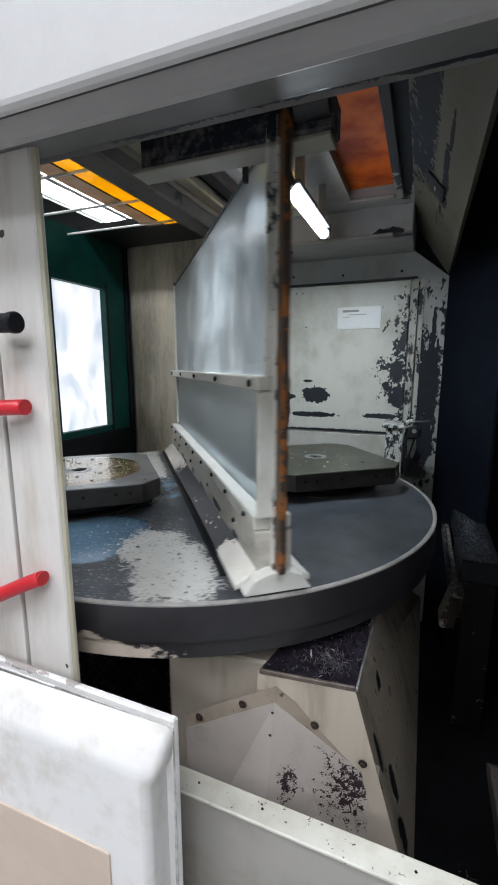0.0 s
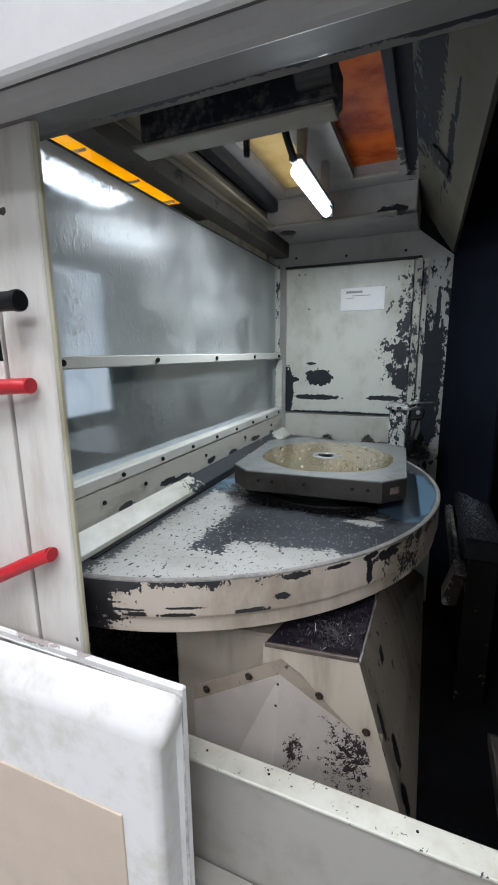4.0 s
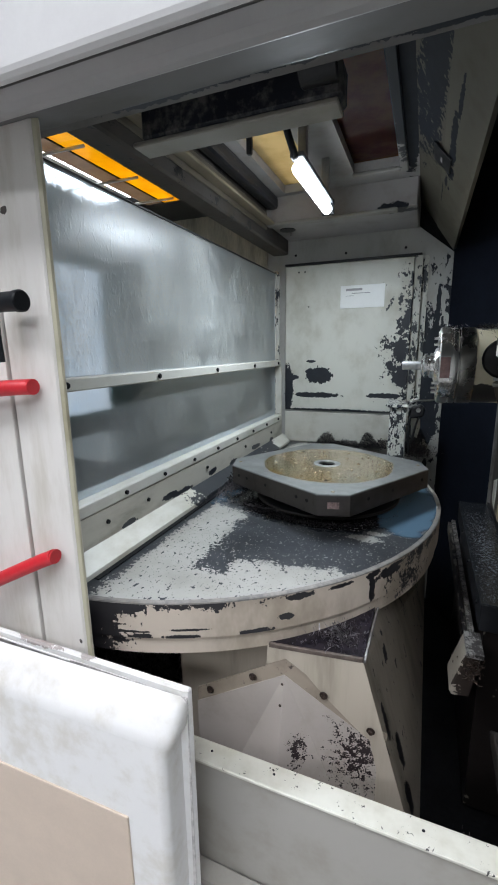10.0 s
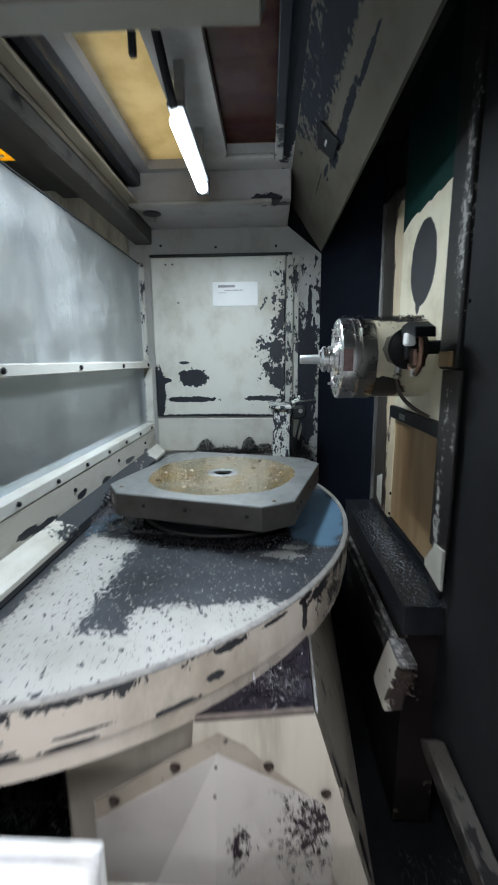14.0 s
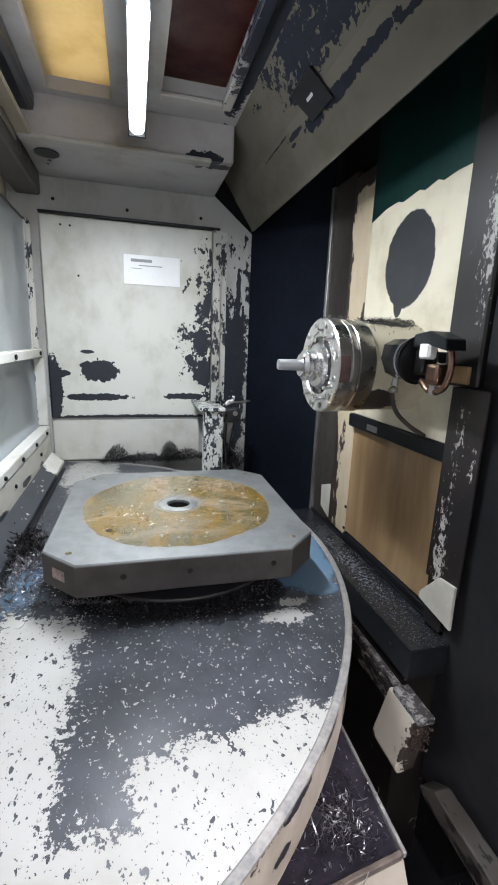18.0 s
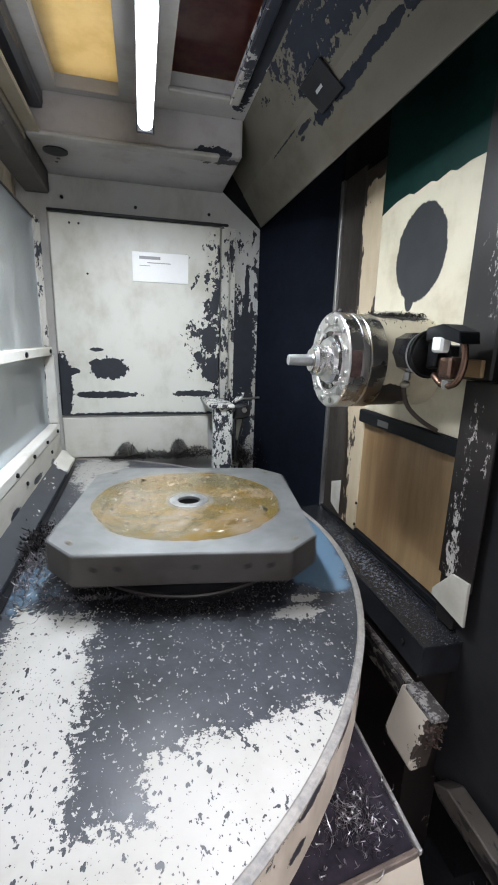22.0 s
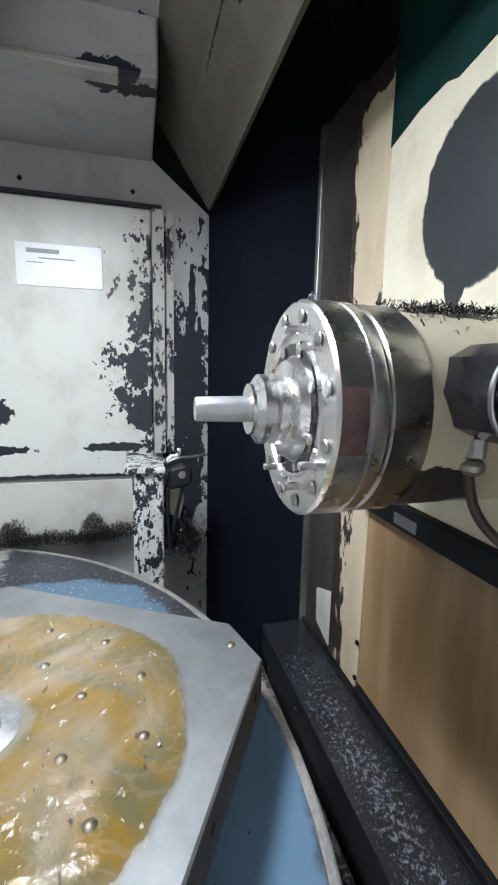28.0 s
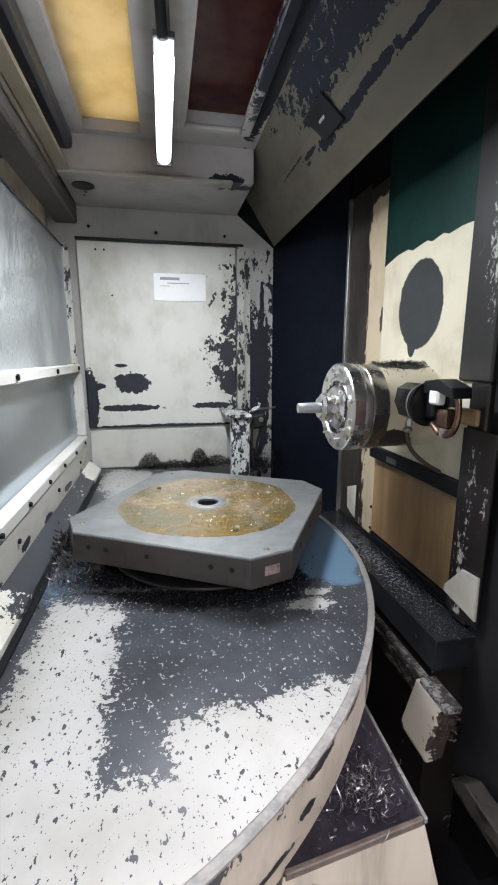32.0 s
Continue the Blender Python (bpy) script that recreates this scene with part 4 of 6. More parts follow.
def disc_paint():
    """Worn white paint on a dark primer: the white is left in three fields on the working half."""
    n = Nodes("disc_top_paint", 0.3)
    n.b.inputs["Specular IOR Level"].default_value = 0.2
    x, y = n.axis(0), n.axis(1)
    bare = n.math("MINIMUM", n.math("SUBTRACT", x, 0.246), n.math("MAXIMUM", n.math("ADD", n.math("ADD", y, 0.56), n.math("MULTIPLY", x, -0.13)), n.math("MINIMUM", n.math("ADD", y, 0.585), n.math("SUBTRACT", 0.330, x))))
    field = n.math("MINIMUM", n.math("SUBTRACT", n.math("MULTIPLY", n.math("SUBTRACT", x, 0.118), -0.42), n.math("ADD", y, 0.195)), n.math("SUBTRACT", x, 0.116))
    white = n.math("MINIMUM", field, n.math("MULTIPLY", bare, -1.0))
    for centre, size in (((0.592, -0.298, 0.166), (0.040, 0.020, 9.0)), ((0.618, -0.262, 0.166), (0.026, 0.012, 9.0)), ((0.185, 0.60, 0.166), (0.095, 0.17, 9.0)), ((0.22, 0.46, 0.166), (0.08, 0.10, 9.0))):
        white = n.math("MAXIMUM", white, n.math("MULTIPLY", n.blot(centre, size), 0.06))
    rag = n.math("ADD", n.math("MULTIPLY", n.math("SUBTRACT", n.noise(26, 5, 0.65), 0.5), 0.075), n.math("MULTIPLY", n.math("SUBTRACT", n.noise(120, 5, 0.7, None, (2, 5, 1)), 0.5), 0.110))
    edge = n.math("ADD", white, rag)
    dots = n.step(n.noise(190, 3, 0.55, (1, 0.75, 1), (7, 1, 3)), 0.635, 0.655)
    near = n.step(white, -0.16, -0.005)
    dots = n.math("MULTIPLY", dots, n.math("ADD", 0.7, n.math("MULTIPLY", near, 0.3)))
    dots = n.math("MULTIPLY", dots, n.math("SUBTRACT", 1.0, n.step(n.blot((0.68, 0.02, 0.166), (0.12, 0.30, 9.0)), 0.0, 0.3)))
    dots = n.math("MULTIPLY", dots, n.step(n.math("SUBTRACT", n.math("MULTIPLY", x, -1.0), n.math("MULTIPLY", y, 0.0)), -0.115, -0.119))
    flake = n.math("MAXIMUM", n.step(n.noise(62, 3, 0.55, (1, 0.7, 1), (1, 9, 4)), 0.645, 0.66), n.math("MAXIMUM", n.step(n.noise(125, 3, 0.55, (1, 0.6, 1), (4, 2, 4)), 0.65, 0.67), n.step(n.noise(300, 2, 0.5, (1, 0.7, 1), (4, 7, 4)), 0.68, 0.70)))
    paint = n.math("MAXIMUM", n.math("MULTIPLY", n.step(edge, -0.002, 0.002), n.math("SUBTRACT", 1.0, flake)), dots)
    cream = n.mix(n.step(n.noise(6, 5, 0.6), 0.4, 0.7), (0.425, 0.42, 0.395), (0.36, 0.355, 0.325))
    dark = n.mix(n.step(n.noise(9, 5, 0.65, None, (2, 2, 8)), 0.3, 0.7), (0.034, 0.037, 0.042), (0.064, 0.070, 0.080))
    # wet pools; their blue tint also paints in the pane's reflection
    pool_sheen = n.step(n.math("ADD", n.math("MAXIMUM", n.blot((0.42, 0.355, 0.166), (0.22, 0.17, 9.0)), n.math("MAXIMUM", n.math("MULTIPLY", n.blot((0.675, -0.01, 0.166), (0.095, 0.25, 9.0)), 0.8), n.math("MULTIPLY", n.blot((0.125, -0.09, 0.166), (0.05, 0.13, 9.0)), 0.12))), n.math("MULTIPLY", n.math("SUBTRACT", n.noise(14, 4, 0.6, None, (6, 6, 6)), 0.5), 0.5)), -0.02, 0.12)
    dark = n.mix(pool_sheen, dark, (0.105, 0.18, 0.255))
    n.bump(n.math("ADD", paint, n.math("ADD", n.math("MULTIPLY", n.noise(260, 4, 0.6, None, (8, 8, 8)), 0.7), n.math("MULTIPLY", n.noise(70, 4, 0.6, None, (3, 8, 5)), 0.3))), 0.34, 0.0008)
    # oil puddle round the pallet, with the pallet's shadow painted into it
    puddle_shade = n.step(n.math("ADD", n.blot((0.425, -0.045, 0.166), (0.31, 0.26, 9.0)), n.math("MULTIPLY", n.math("SUBTRACT", n.noise(16, 5, 0.65, None, (1, 6, 2)), 0.5), 0.42)), 0.0, 0.16)
    puddle_shade = n.math("MULTIPLY", puddle_shade, n.math("SUBTRACT", 1.0, pool_sheen))
    dark = n.mix(n.math("MULTIPLY", puddle_shade, 0.85), dark, (0.014, 0.013, 0.015))
    n.put(n.b.inputs["Specular IOR Level"], n.math("ADD", n.mixf(paint, 0.17, 0.03), n.math("MULTIPLY", pool_sheen, 0.26)))
    return n.done(n.mix(paint, dark, cream), n.math("SUBTRACT", n.mixf(paint, 0.30, 0.5), n.math("MULTIPLY", n.math("MAXIMUM", pool_sheen, puddle_shade), 0.19)))


M_DISC = disc_paint()
rng = random.Random(21)
EDGE_CHIPS = []
for k in range(9):
    a, high = radians(-88 + 7.3 * k + rng.uniform(-2, 2)), rng.random() < 0.6
    wide = rng.uniform(0.010, 0.034)
    EDGE_CHIPS.append(((0.775 * math.cos(a), 0.775 * math.sin(a), 0.155 if high else rng.choice((0.056, 0.088, 0.093))), (wide * abs(math.sin(a)) + 0.012, wide * abs(math.cos(a)) + 0.012, rng.uniform(0.004, 0.010))))
M_RIM = chipped("disc_rim_paint", (0.58, 0.50, 0.42), (0.022, 0.021, 0.024), bias=-0.50, coarse=26, fine=150, wob=0.78, stretch=(1, 1, 0.8), blots=[
    ((0.70, -0.31, 0.11), (0.14, 0.15, 0.09), 0.50), ((0.05, -0.76, 0.11), (0.15, 0.2, 0.12), 1.15), ((0.30, -0.70, 0.16), (0.25, 0.2, 0.02), 0.55), ((0.10, 0.77, 0.150), (0.36, 0.40, 0.064), 1.6), ((0.73, 0.22, 0.155), (0.12, 0.40, 0.030), 0.85), ((0.50, 0.58, 0.15), (0.26, 0.30, 0.045), 0.95), ((-0.25, 0.75, 0.1), (0.45, 0.5, 0.4), 1.6), ((-0.6, 0.1, 0.1), (0.6, 0.8, 0.4), 1.5), ((-0.45, -0.62, 0.1), (0.35, 0.4, 0.4), 1.3)],
    spots=[((0.627, -0.455, 0.120), (0.009, 0.010, 0.040)), ((0.477, -0.611, 0.115), (0.016, 0.013, 0.008)), ((0.66, -0.41, 0.145), (0.05, 0.05, 0.012))] + EDGE_CHIPS + [((0.775 * math.cos(radians(a)), 0.775 * math.sin(radians(a)), z), (w, 0.02, 0.0028)) for a, z, w in ((-79, 0.118, 0.05), (-76, 0.103, 0.07), (-80, 0.094, 0.04), (-66, 0.108, 0.05))], ragged=1.0, grime=0.42, run=(1, 1, 0.5))
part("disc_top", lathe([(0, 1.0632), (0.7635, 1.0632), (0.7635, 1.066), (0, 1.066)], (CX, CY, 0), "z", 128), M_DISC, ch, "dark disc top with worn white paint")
part("edge_strip", lathe([(0.764, 1.0635), (0.764, 1.0668), (0.766, 1.0682), (0.7725, 1.0682), (0.7755, 1.0665), (0.7755, 1.0632), (0.764, 1.0632)], (CX, CY, 0), "z", 128), chipped("edge_strip_paint", (0.33, 0.31, 0.285), (0.17, 0.168, 0.165), bias=-0.02, coarse=26, fine=130, sharp=0.5, wob=0.8, rough=0.5, under_rough=0.42, gloss=0.3), ch)
part("rim", lathe([(0.70, 0.95), (0.766, 0.95), (0.768, 0.952), (0.768, 0.986), (0.775, 0.990), (0.775, 1.0628), (0.70, 1.0628)], (CX, CY, 0), "z", 128), M_RIM, ch, "cream disc rim with flaked paint")
part("hub", lathe([(0, 0.92), (0.5, 0.92), (0.5, 0.95), (0.69, 0.955), (0.69, 0.949), (0, 0.949)][:4], (CX, CY, 0), "z", 64), M_DARK, ch)


def pane_glass(name, haze, blur, relief):
    """Scratched, hazy polycarbonate."""
    n = Nodes(name, 0.10)
    streak = n.noise(8, 6, 0.7, (1, 1.0, 0.6))
    drip = n.math("MULTIPLY", n.step(n.noise(120, 5, 0.7, (1, 1.6, 0.30), (3, 1, 1)), 0.42, 0.72), 0.16)
    grain = n.math("MULTIPLY", n.math("MULTIPLY", n.step(n.noise(230, 3, 0.6, (1, 1, 0.6)), 0.46, 0.66), n.step(n.noise(5, 4, 0.6, None, (1, 3, 3)), 0.35, 0.65)), 0.46)
    fog = n.math("ADD", n.math("ADD", 0.06, n.math("MULTIPLY", n.step(streak, 0.35, 0.75), 0.09)), n.math("ADD", drip, grain))
    wet = n.step(n.math("ADD", n.blot((0, 0.36, 1.02), (0.6, 0.34, 0.30)), n.math("MULTIPLY", n.math("SUBTRACT", n.noise(11, 4, 0.6, None, (4, 4, 9)), 0.5), 0.7)), 0.0, 0.45)
    drops = n.step(n.noise(75, 3, 0.6, (1, 1, 0.7), (2, 7, 2)), 0.47, 0.56)
    fog = n.math("MULTIPLY", fog, n.math("SUBTRACT", 1.0, n.math("MULTIPLY", wet, n.mixf(drops, 0.72, 0.20))))
    wave = n.bump(n.math("ADD", n.math("MULTIPLY", n.step(n.noise(95, 2, 0.4, (1, 1, 0.5), (5, 5, 5)), 0.55, 0.68), 0.9), n.math("ADD", n.noise(140, 4, 0.6, (1, 1, 0.55)), n.math("MULTIPLY", n.noise(52, 5, 0.7, (1, 1, 0.6), (7, 7, 2)), 0.7))), 0.45, relief)
    r = n.t.nodes.new("ShaderNodeBsdfRefraction")
    r.inputs["IOR"].default_value = 1.03
    n.put(r.inputs["Roughness"], n.mixf(n.step(n.noise(7, 5, 0.65, (1, 1, 0.7), (3, 8, 3)), 0.35, 0.7), blur * 0.6, blur))
    n.put(r.inputs["Color"], (0.71, 0.765, 0.81))
    n.put(r.inputs["Normal"], wave)
    n.put(n.b.inputs["Base Color"], (0.71, 0.72, 0.705))
    n.b.inputs["Roughness"].default_value = 0.22
    w = n.t.nodes.new("ShaderNodeBsdfTranslucent")
    n.put(w.inputs["Color"], (0.81, 0.835, 0.84))
    v = n.t.nodes.new("ShaderNodeMixShader")
    v.inputs[0].default_value = 0.5
    n.t.links.new(n.b.outputs[0], v.inputs[1])
    n.t.links.new(w.outputs[0], v.inputs[2])
    m = n.t.nodes.new("ShaderNodeMixShader")
    n.put(m.inputs[0], n.math("MULTIPLY", fog, haze))
    n.t.links.new(r.outputs[0], m.inputs[1])
    n.t.links.new(v.outputs[0], m.inputs[2])
    g = n.t.nodes.new("ShaderNodeBsdfGlossy")
    g.inputs["Roughness"].default_value = 0.26
    n.put(g.inputs["Normal"], wave)
    f = n.t.nodes.new("ShaderNodeLayerWeight")
    f.inputs["Blend"].default_value = 0.5
    s = n.t.nodes.new("ShaderNodeMixShader")
    n.put(s.inputs[0], n.math("ADD", 0.02, n.math("MULTIPLY", n.math("POWER", f.outputs["Facing"], 4.0), 0.22)))
    n.t.links.new(m.outputs[0], s.inputs[1])
    n.t.links.new(g.outputs[0], s.inputs[2])
    n.t.links.new(s.outputs[0], n.t.nodes["Material Output"].inputs[0])
    return n.mat


M_PANE = pane_glass("hazy_polycarbonate", 1.75, 0.58, 0.0010)
M_PANE_LOW = pane_glass("clearer_polycarbonate", 0.80, 0.46, 0.0004)
Y0, Y1 = CY - 0.745, CY + 0.745
for z0, z1, nm in ((1.485, 1.895, "upper_pane"), (1.205, 1.462, "lower_pane")):
    part(nm, box((CX - 0.003, Y0 + 0.02, z0), (CX + 0.003, Y1 - 0.02, z1)), M_PANE if z0 > 1.3 else M_PANE_LOW, ch, "hazy scratched plastic pane").visible_shadow = False
M_FRAME = chipped("partition_paint", (0.64, 0.635, 0.59), PRIMER, bias=-0.34, coarse=34, fine=90, stretch=(1, 0.5, 1))
M_BEAM = chipped("base_beam_paint", (0.52, 0.50, 0.44), PRIMER, bias=-0.40, coarse=20, fine=80, stretch=(1, 0.5, 1), grime=0.5, run=(1, 0.5, 1.5), spots=[((0.04, y, 0.215 + 0.01 * (k % 2)), (0.06, 0.030 + 0.012 * (k % 3), 0.010)) for k, y in enumerate((-0.52, -0.33, -0.26, -0.06, 0.12, 0.36, 0.57))], ragged=1.0)
M_STILE = chipped("stile_paint", (0.55, 0.54, 0.50), PRIMER, bias=-0.16, coarse=40, fine=120, stretch=(1, 1, 0.6), wob=0.8)
for s in (-1, 1):
    x0, x1 = sorted((CX + s * 0.0035, CX + s * 0.034))
    xa, xb = sorted((CX + s * 0.0035, CX + s * 0.040))
    part("mid_rail", box((x0, Y0 + 0.02, 1.459), (x1, Y1 - 0.02, 1.487), 0.003), M_FRAME, ch)
    xe, xf = sorted((CX + s * 0.0035, CX + (0.036 if s > 0 else -0.013)))
    part("end_stile", box((xe, Y1 - 0.019, 1.2155), (xf, Y1 - 0.003, 1.4585), 0.002), M_FRAME, ch)
    part("end_stile", box((xe, Y1 - 0.012, 1.4875), (CX + s * 0.022 if s > 0 else xf, Y1 - 0.003, 1.895), 0.001), M_STILE, ch, "flaked dark end stile")
    part("end_stile", box((CX + min(0, s * 0.012) + (0.0035 if s > 0 else 0), Y0 + 0.02, 1.2155), (CX + max(0, s * 0.012) - (0.0035 if s < 0 else 0), Y0 + 0.027, 1.895), 0.001), M_FRAME, ch)
    part("bottom_rail", box((xa, Y0 + 0.02, 1.185), (xb, Y1 - 0.02, 1.215), 0.003), M_FRAME, ch)
    part("base_beam", box((xa, Y0 + 0.01, 1.098), (CX + s * 0.037 if s > 0 else xb, Y1 - 0.01, 1.1845), 0.002) if s > 0 else box((CX - 0.037, Y0 + 0.01, 1.098), (xb, Y1 - 0.01, 1.1845), 0.002), M_BEAM, ch)
    tent = prism([(CX + s * 0.036, 1.110), (CX + s * 0.080, 1.080), (CX + s * 0.080, 1.068), (CX + s * 0.020, 1.105)], Y0 + 0.02, Y1 - 0.012, "y", 0.001)
    part("slope_plate", tent, chipped("tent_paint", (0.74, 0.73, 0.67), (0.030, 0.034, 0.042), bias=0.30 if s > 0 else -0.05, coarse=14, fine=100, stretch=(1, 0.6, 1), wob=0.7, blots=[((s * 0.08, -0.52, 0.2), (0.2, 0.36, 0.3), -1.5), ((s * 0.08, 0.68, 0.2), (0.2, 0.15, 0.3), -1.6)]), ch)
    part("seal_strip", box((min(CX + s * 0.0805, CX + s * 0.094), Y0 + 0.04, 1.0665), (max(CX + s * 0.0805, CX + s * 0.094), Y1 - 0.08, 1.070), 0.001), M_BLACK, ch, "black rubber seal strip")
    ax = "x" if s > 0 else "-x"
    studs("bolt", [(CX + s * 0.034, CY + d, 1.473) for d in (-0.68, -0.35, 0.005, 0.36, 0.68)], ch, ax, 0.007, 0.006)
    studs("bolt", [(CX + s * 0.040, CY + d, 1.200) for d in (-0.7, -0.53, -0.36, -0.19, -0.02, 0.15, 0.32, 0.49, 0.66)], ch, ax, 0.006, 0.006)
    studs("bolt", [(CX + s * 0.0372, CY + d, 1.15) for d in (-0.6, -0.44, -0.1, 0.24, 0.56)], ch, ax, 0.006, 0.005)
for y0, y1, out in ((Y0 - 0.010, Y0 + 0.0195, 0), (Y1 - 0.0195, Y1 + 0.010, 0.030)):
    part("end_post", box((CX - 0.008, y0, 1.10), (CX + 0.008, y1, 1.912), 0.003), M_RUST if out == 0 else M_STILE, ch, "rusty end post" if out == 0 else "flaked end post")
    if out:
        part("rust_strip", box((CX - 0.007, y1 + 0.0005, 1.115), (CX + 0.007, y1 + out, 1.910), 0.003), M_RUST, ch, "rust orange sealing strip")
    part("end_bracket", prism([(CX - 0.07, 1.07), (CX + 0.07, 1.07), (CX + 0.05, 1.10), (CX + 0.02, 1.112), (CX - 0.02, 1.112), (CX - 0.05, 1.10)], y0 - 0.004, y1 + 0.01, "y", 0.002), M_FRAME, ch)
part("top_seal", box((CX - 0.008, Y0 + 0.02, 1.8955), (CX + 0.008, Y1 - 0.02, 1.899), 0.001), M_DARK, ch)


# ---- pallets ----
def octagon(half, leg):
    return [(half - leg, -half), (half, -half + leg), (half, half - leg), (half - leg, half), (-half + leg, half), (-half, half - leg), (-half, -half + leg), (-half + leg, -half)]


def pallet_steel(name, oily):
    n = Nodes(name, 0.4, 0.85)
    big, fine = n.noise(10, 6, 0.6), n.noise(150, 3, 0.6)
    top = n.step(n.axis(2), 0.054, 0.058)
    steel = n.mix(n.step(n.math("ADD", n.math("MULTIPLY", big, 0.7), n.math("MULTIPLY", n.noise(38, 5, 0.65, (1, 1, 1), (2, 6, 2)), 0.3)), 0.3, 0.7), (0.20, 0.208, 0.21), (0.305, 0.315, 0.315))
    # sides get a darker tint than the top: their shade is in the colour
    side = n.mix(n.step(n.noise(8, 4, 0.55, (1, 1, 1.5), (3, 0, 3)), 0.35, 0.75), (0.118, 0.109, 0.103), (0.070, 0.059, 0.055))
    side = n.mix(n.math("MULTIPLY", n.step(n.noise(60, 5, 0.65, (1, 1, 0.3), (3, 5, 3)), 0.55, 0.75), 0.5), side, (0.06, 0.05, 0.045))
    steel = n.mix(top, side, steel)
    if not oily:
        dull = n.mix(n.step(n.noise(7, 6, 0.65, None, (1, 1, 4)), 0.35, 0.65), (0.10, 0.10, 0.075), (0.17, 0.165, 0.14))
        n.bump(fine, 0.3, 0.001)
        return n.done(n.mix(top, steel, dull), 0.36)
    r = n.vec("LENGTH", n.vec("MULTIPLY", n.coord, (1, 1, 0)), (0, 0, 0))
    wave = n.math("ADD", n.math("MULTIPLY", n.math("SUBTRACT", n.noise(9, 3, 0.5, None, (5, 5, 1)), 0.5), 0.030), n.math("MULTIPLY", n.math("SUBTRACT", n.noise(40, 4, 0.6), 0.5), 0.014))
    edge = n.math("ADD", r, wave)
    wet = n.math("MULTIPLY", n.math("SUBTRACT", 1.0, n.step(edge, 0.200, 0.212)), top)
    swirl = n.noise(4.5, 5, 0.6, (1, 1.5, 1), (4, 4, 0), 1.8)
    oil = n.mix(n.step(swirl, 0.36, 0.60), (0.120, 0.104, 0.046), (0.205, 0.122, 0.016))
    oil = n.mix(n.math("MULTIPLY", n.step(n.noise(9, 5, 0.65, (1.2, 0.9, 1), (6, 1, 0), 1.4), 0.52, 0.74), 0.55), oil, (0.130, 0.066, 0.014))
    pale = n.step(n.noise(4.6, 4, 0.55, (1.3, 0.9, 1), (1, 7, 0), 1.4), 0.47, 0.68)
    oil = n.mix(n.math("MULTIPLY", pale, 0.6), oil, (0.34, 0.27, 0.20))
    line = n.math("ABSOLUTE", n.math("SUBTRACT", n.noise(5, 4, 0.55, (1, 1.3, 1), (2, 9, 0), 2.6), 0.5))
    oil = n.mix(n.math("MULTIPLY", n.math("SUBTRACT", 1.0, n.step(line, 0.002, 0.030)), 0.12), oil, (0.42, 0.35, 0.27))
    oil = n.mix(n.math("MULTIPLY", n.step(n.noise(26, 5, 0.7, None, (8, 2, 0)), 0.58, 0.76), 0.5), oil, (0.060, 0.044, 0.016))
    oil = n.mix(n.step(n.noise(70, 4, 0.65, (1, 0.6, 1), (3, 3, 0)), 0.64, 0.70), oil, (0.50, 0.46, 0.40))
    ring = n.math("SUBTRACT", 1.0, n.step(edge, 0.048, 0.058))
    oil = n.mix(n.math("MULTIPLY", ring, 0.5), oil, (0.24, 0.25, 0.25))
    n.put(n.b.inputs["Metallic"], n.mixf(wet, 0.8, 0.1))
    film = n.math("ADD", n.math("MULTIPLY", n.noise(13, 3, 0.5, None, (2, 2, 2)), 1.5), n.math("MULTIPLY", n.noise(45, 5, 0.65, None, (0, 0, 0), 1.0), 1.2))
    film = n.math("MULTIPLY", film, n.math("MULTIPLY", n.math("SUBTRACT", 1.0, n.step(edge, 0.165, 0.212)), top))
    n.bump(n.math("ADD", n.math("MULTIPLY", fine, 0.10), film), 0.5, 0.0034)
    n.put(n.b.inputs["Coat Weight"], n.math("MULTIPLY", top, n.mixf(wet, 0.7, 1.0)))
    n.b.inputs["Coat Roughness"].default_value = 0.16
    return n.done(n.mix(wet, steel, oil), n.mixf(wet, 0.60, 0.09))


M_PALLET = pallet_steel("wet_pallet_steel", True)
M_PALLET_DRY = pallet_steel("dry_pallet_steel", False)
M_HOLE = plain("hole_black", (0.004, 0.004, 0.005), 0.7)


def pallet_plate(half, leg, r, height, soft):
    """An eight-sided plate with a round hole through its middle."""
    angles = sorted([2 * math.pi * k / 48 for k in range(48)] + [math.atan2(y, x) % (2 * math.pi) for x, y in octagon(half, leg)])
    bm = bmesh.new()
    rings = []
    for mode, shrink, z in (("in", 0, 0.004), ("in", 0, height), ("out", soft, height), ("out", 0, height - soft), ("out", 0, soft), ("out", soft, 0), ("in", 0, 0.004)):
        row = []
        for a in angles:
            c, s = math.cos(a), math.sin(a)
            d = r if mode == "in" else min(half / max(abs(c), 1e-6), half / max(abs(s), 1e-6), (2 * half - leg) / (abs(c) + abs(s))) - shrink
            row.append(bm.verts.new((d * c, d * s, z)))
        rings.append(row)
    for a, b in zip(rings, rings[1:]):
        for k in range(len(angles)):
            j = (k + 1) % len(angles)
            bm.faces.new((a[k], a[j], b[j], b[k]))
    bmesh.ops.remove_doubles(bm, verts=bm.verts[:], dist=0.00002)
    bmesh.ops.recalc_face_normals(bm, faces=bm.faces[:])
    return bm


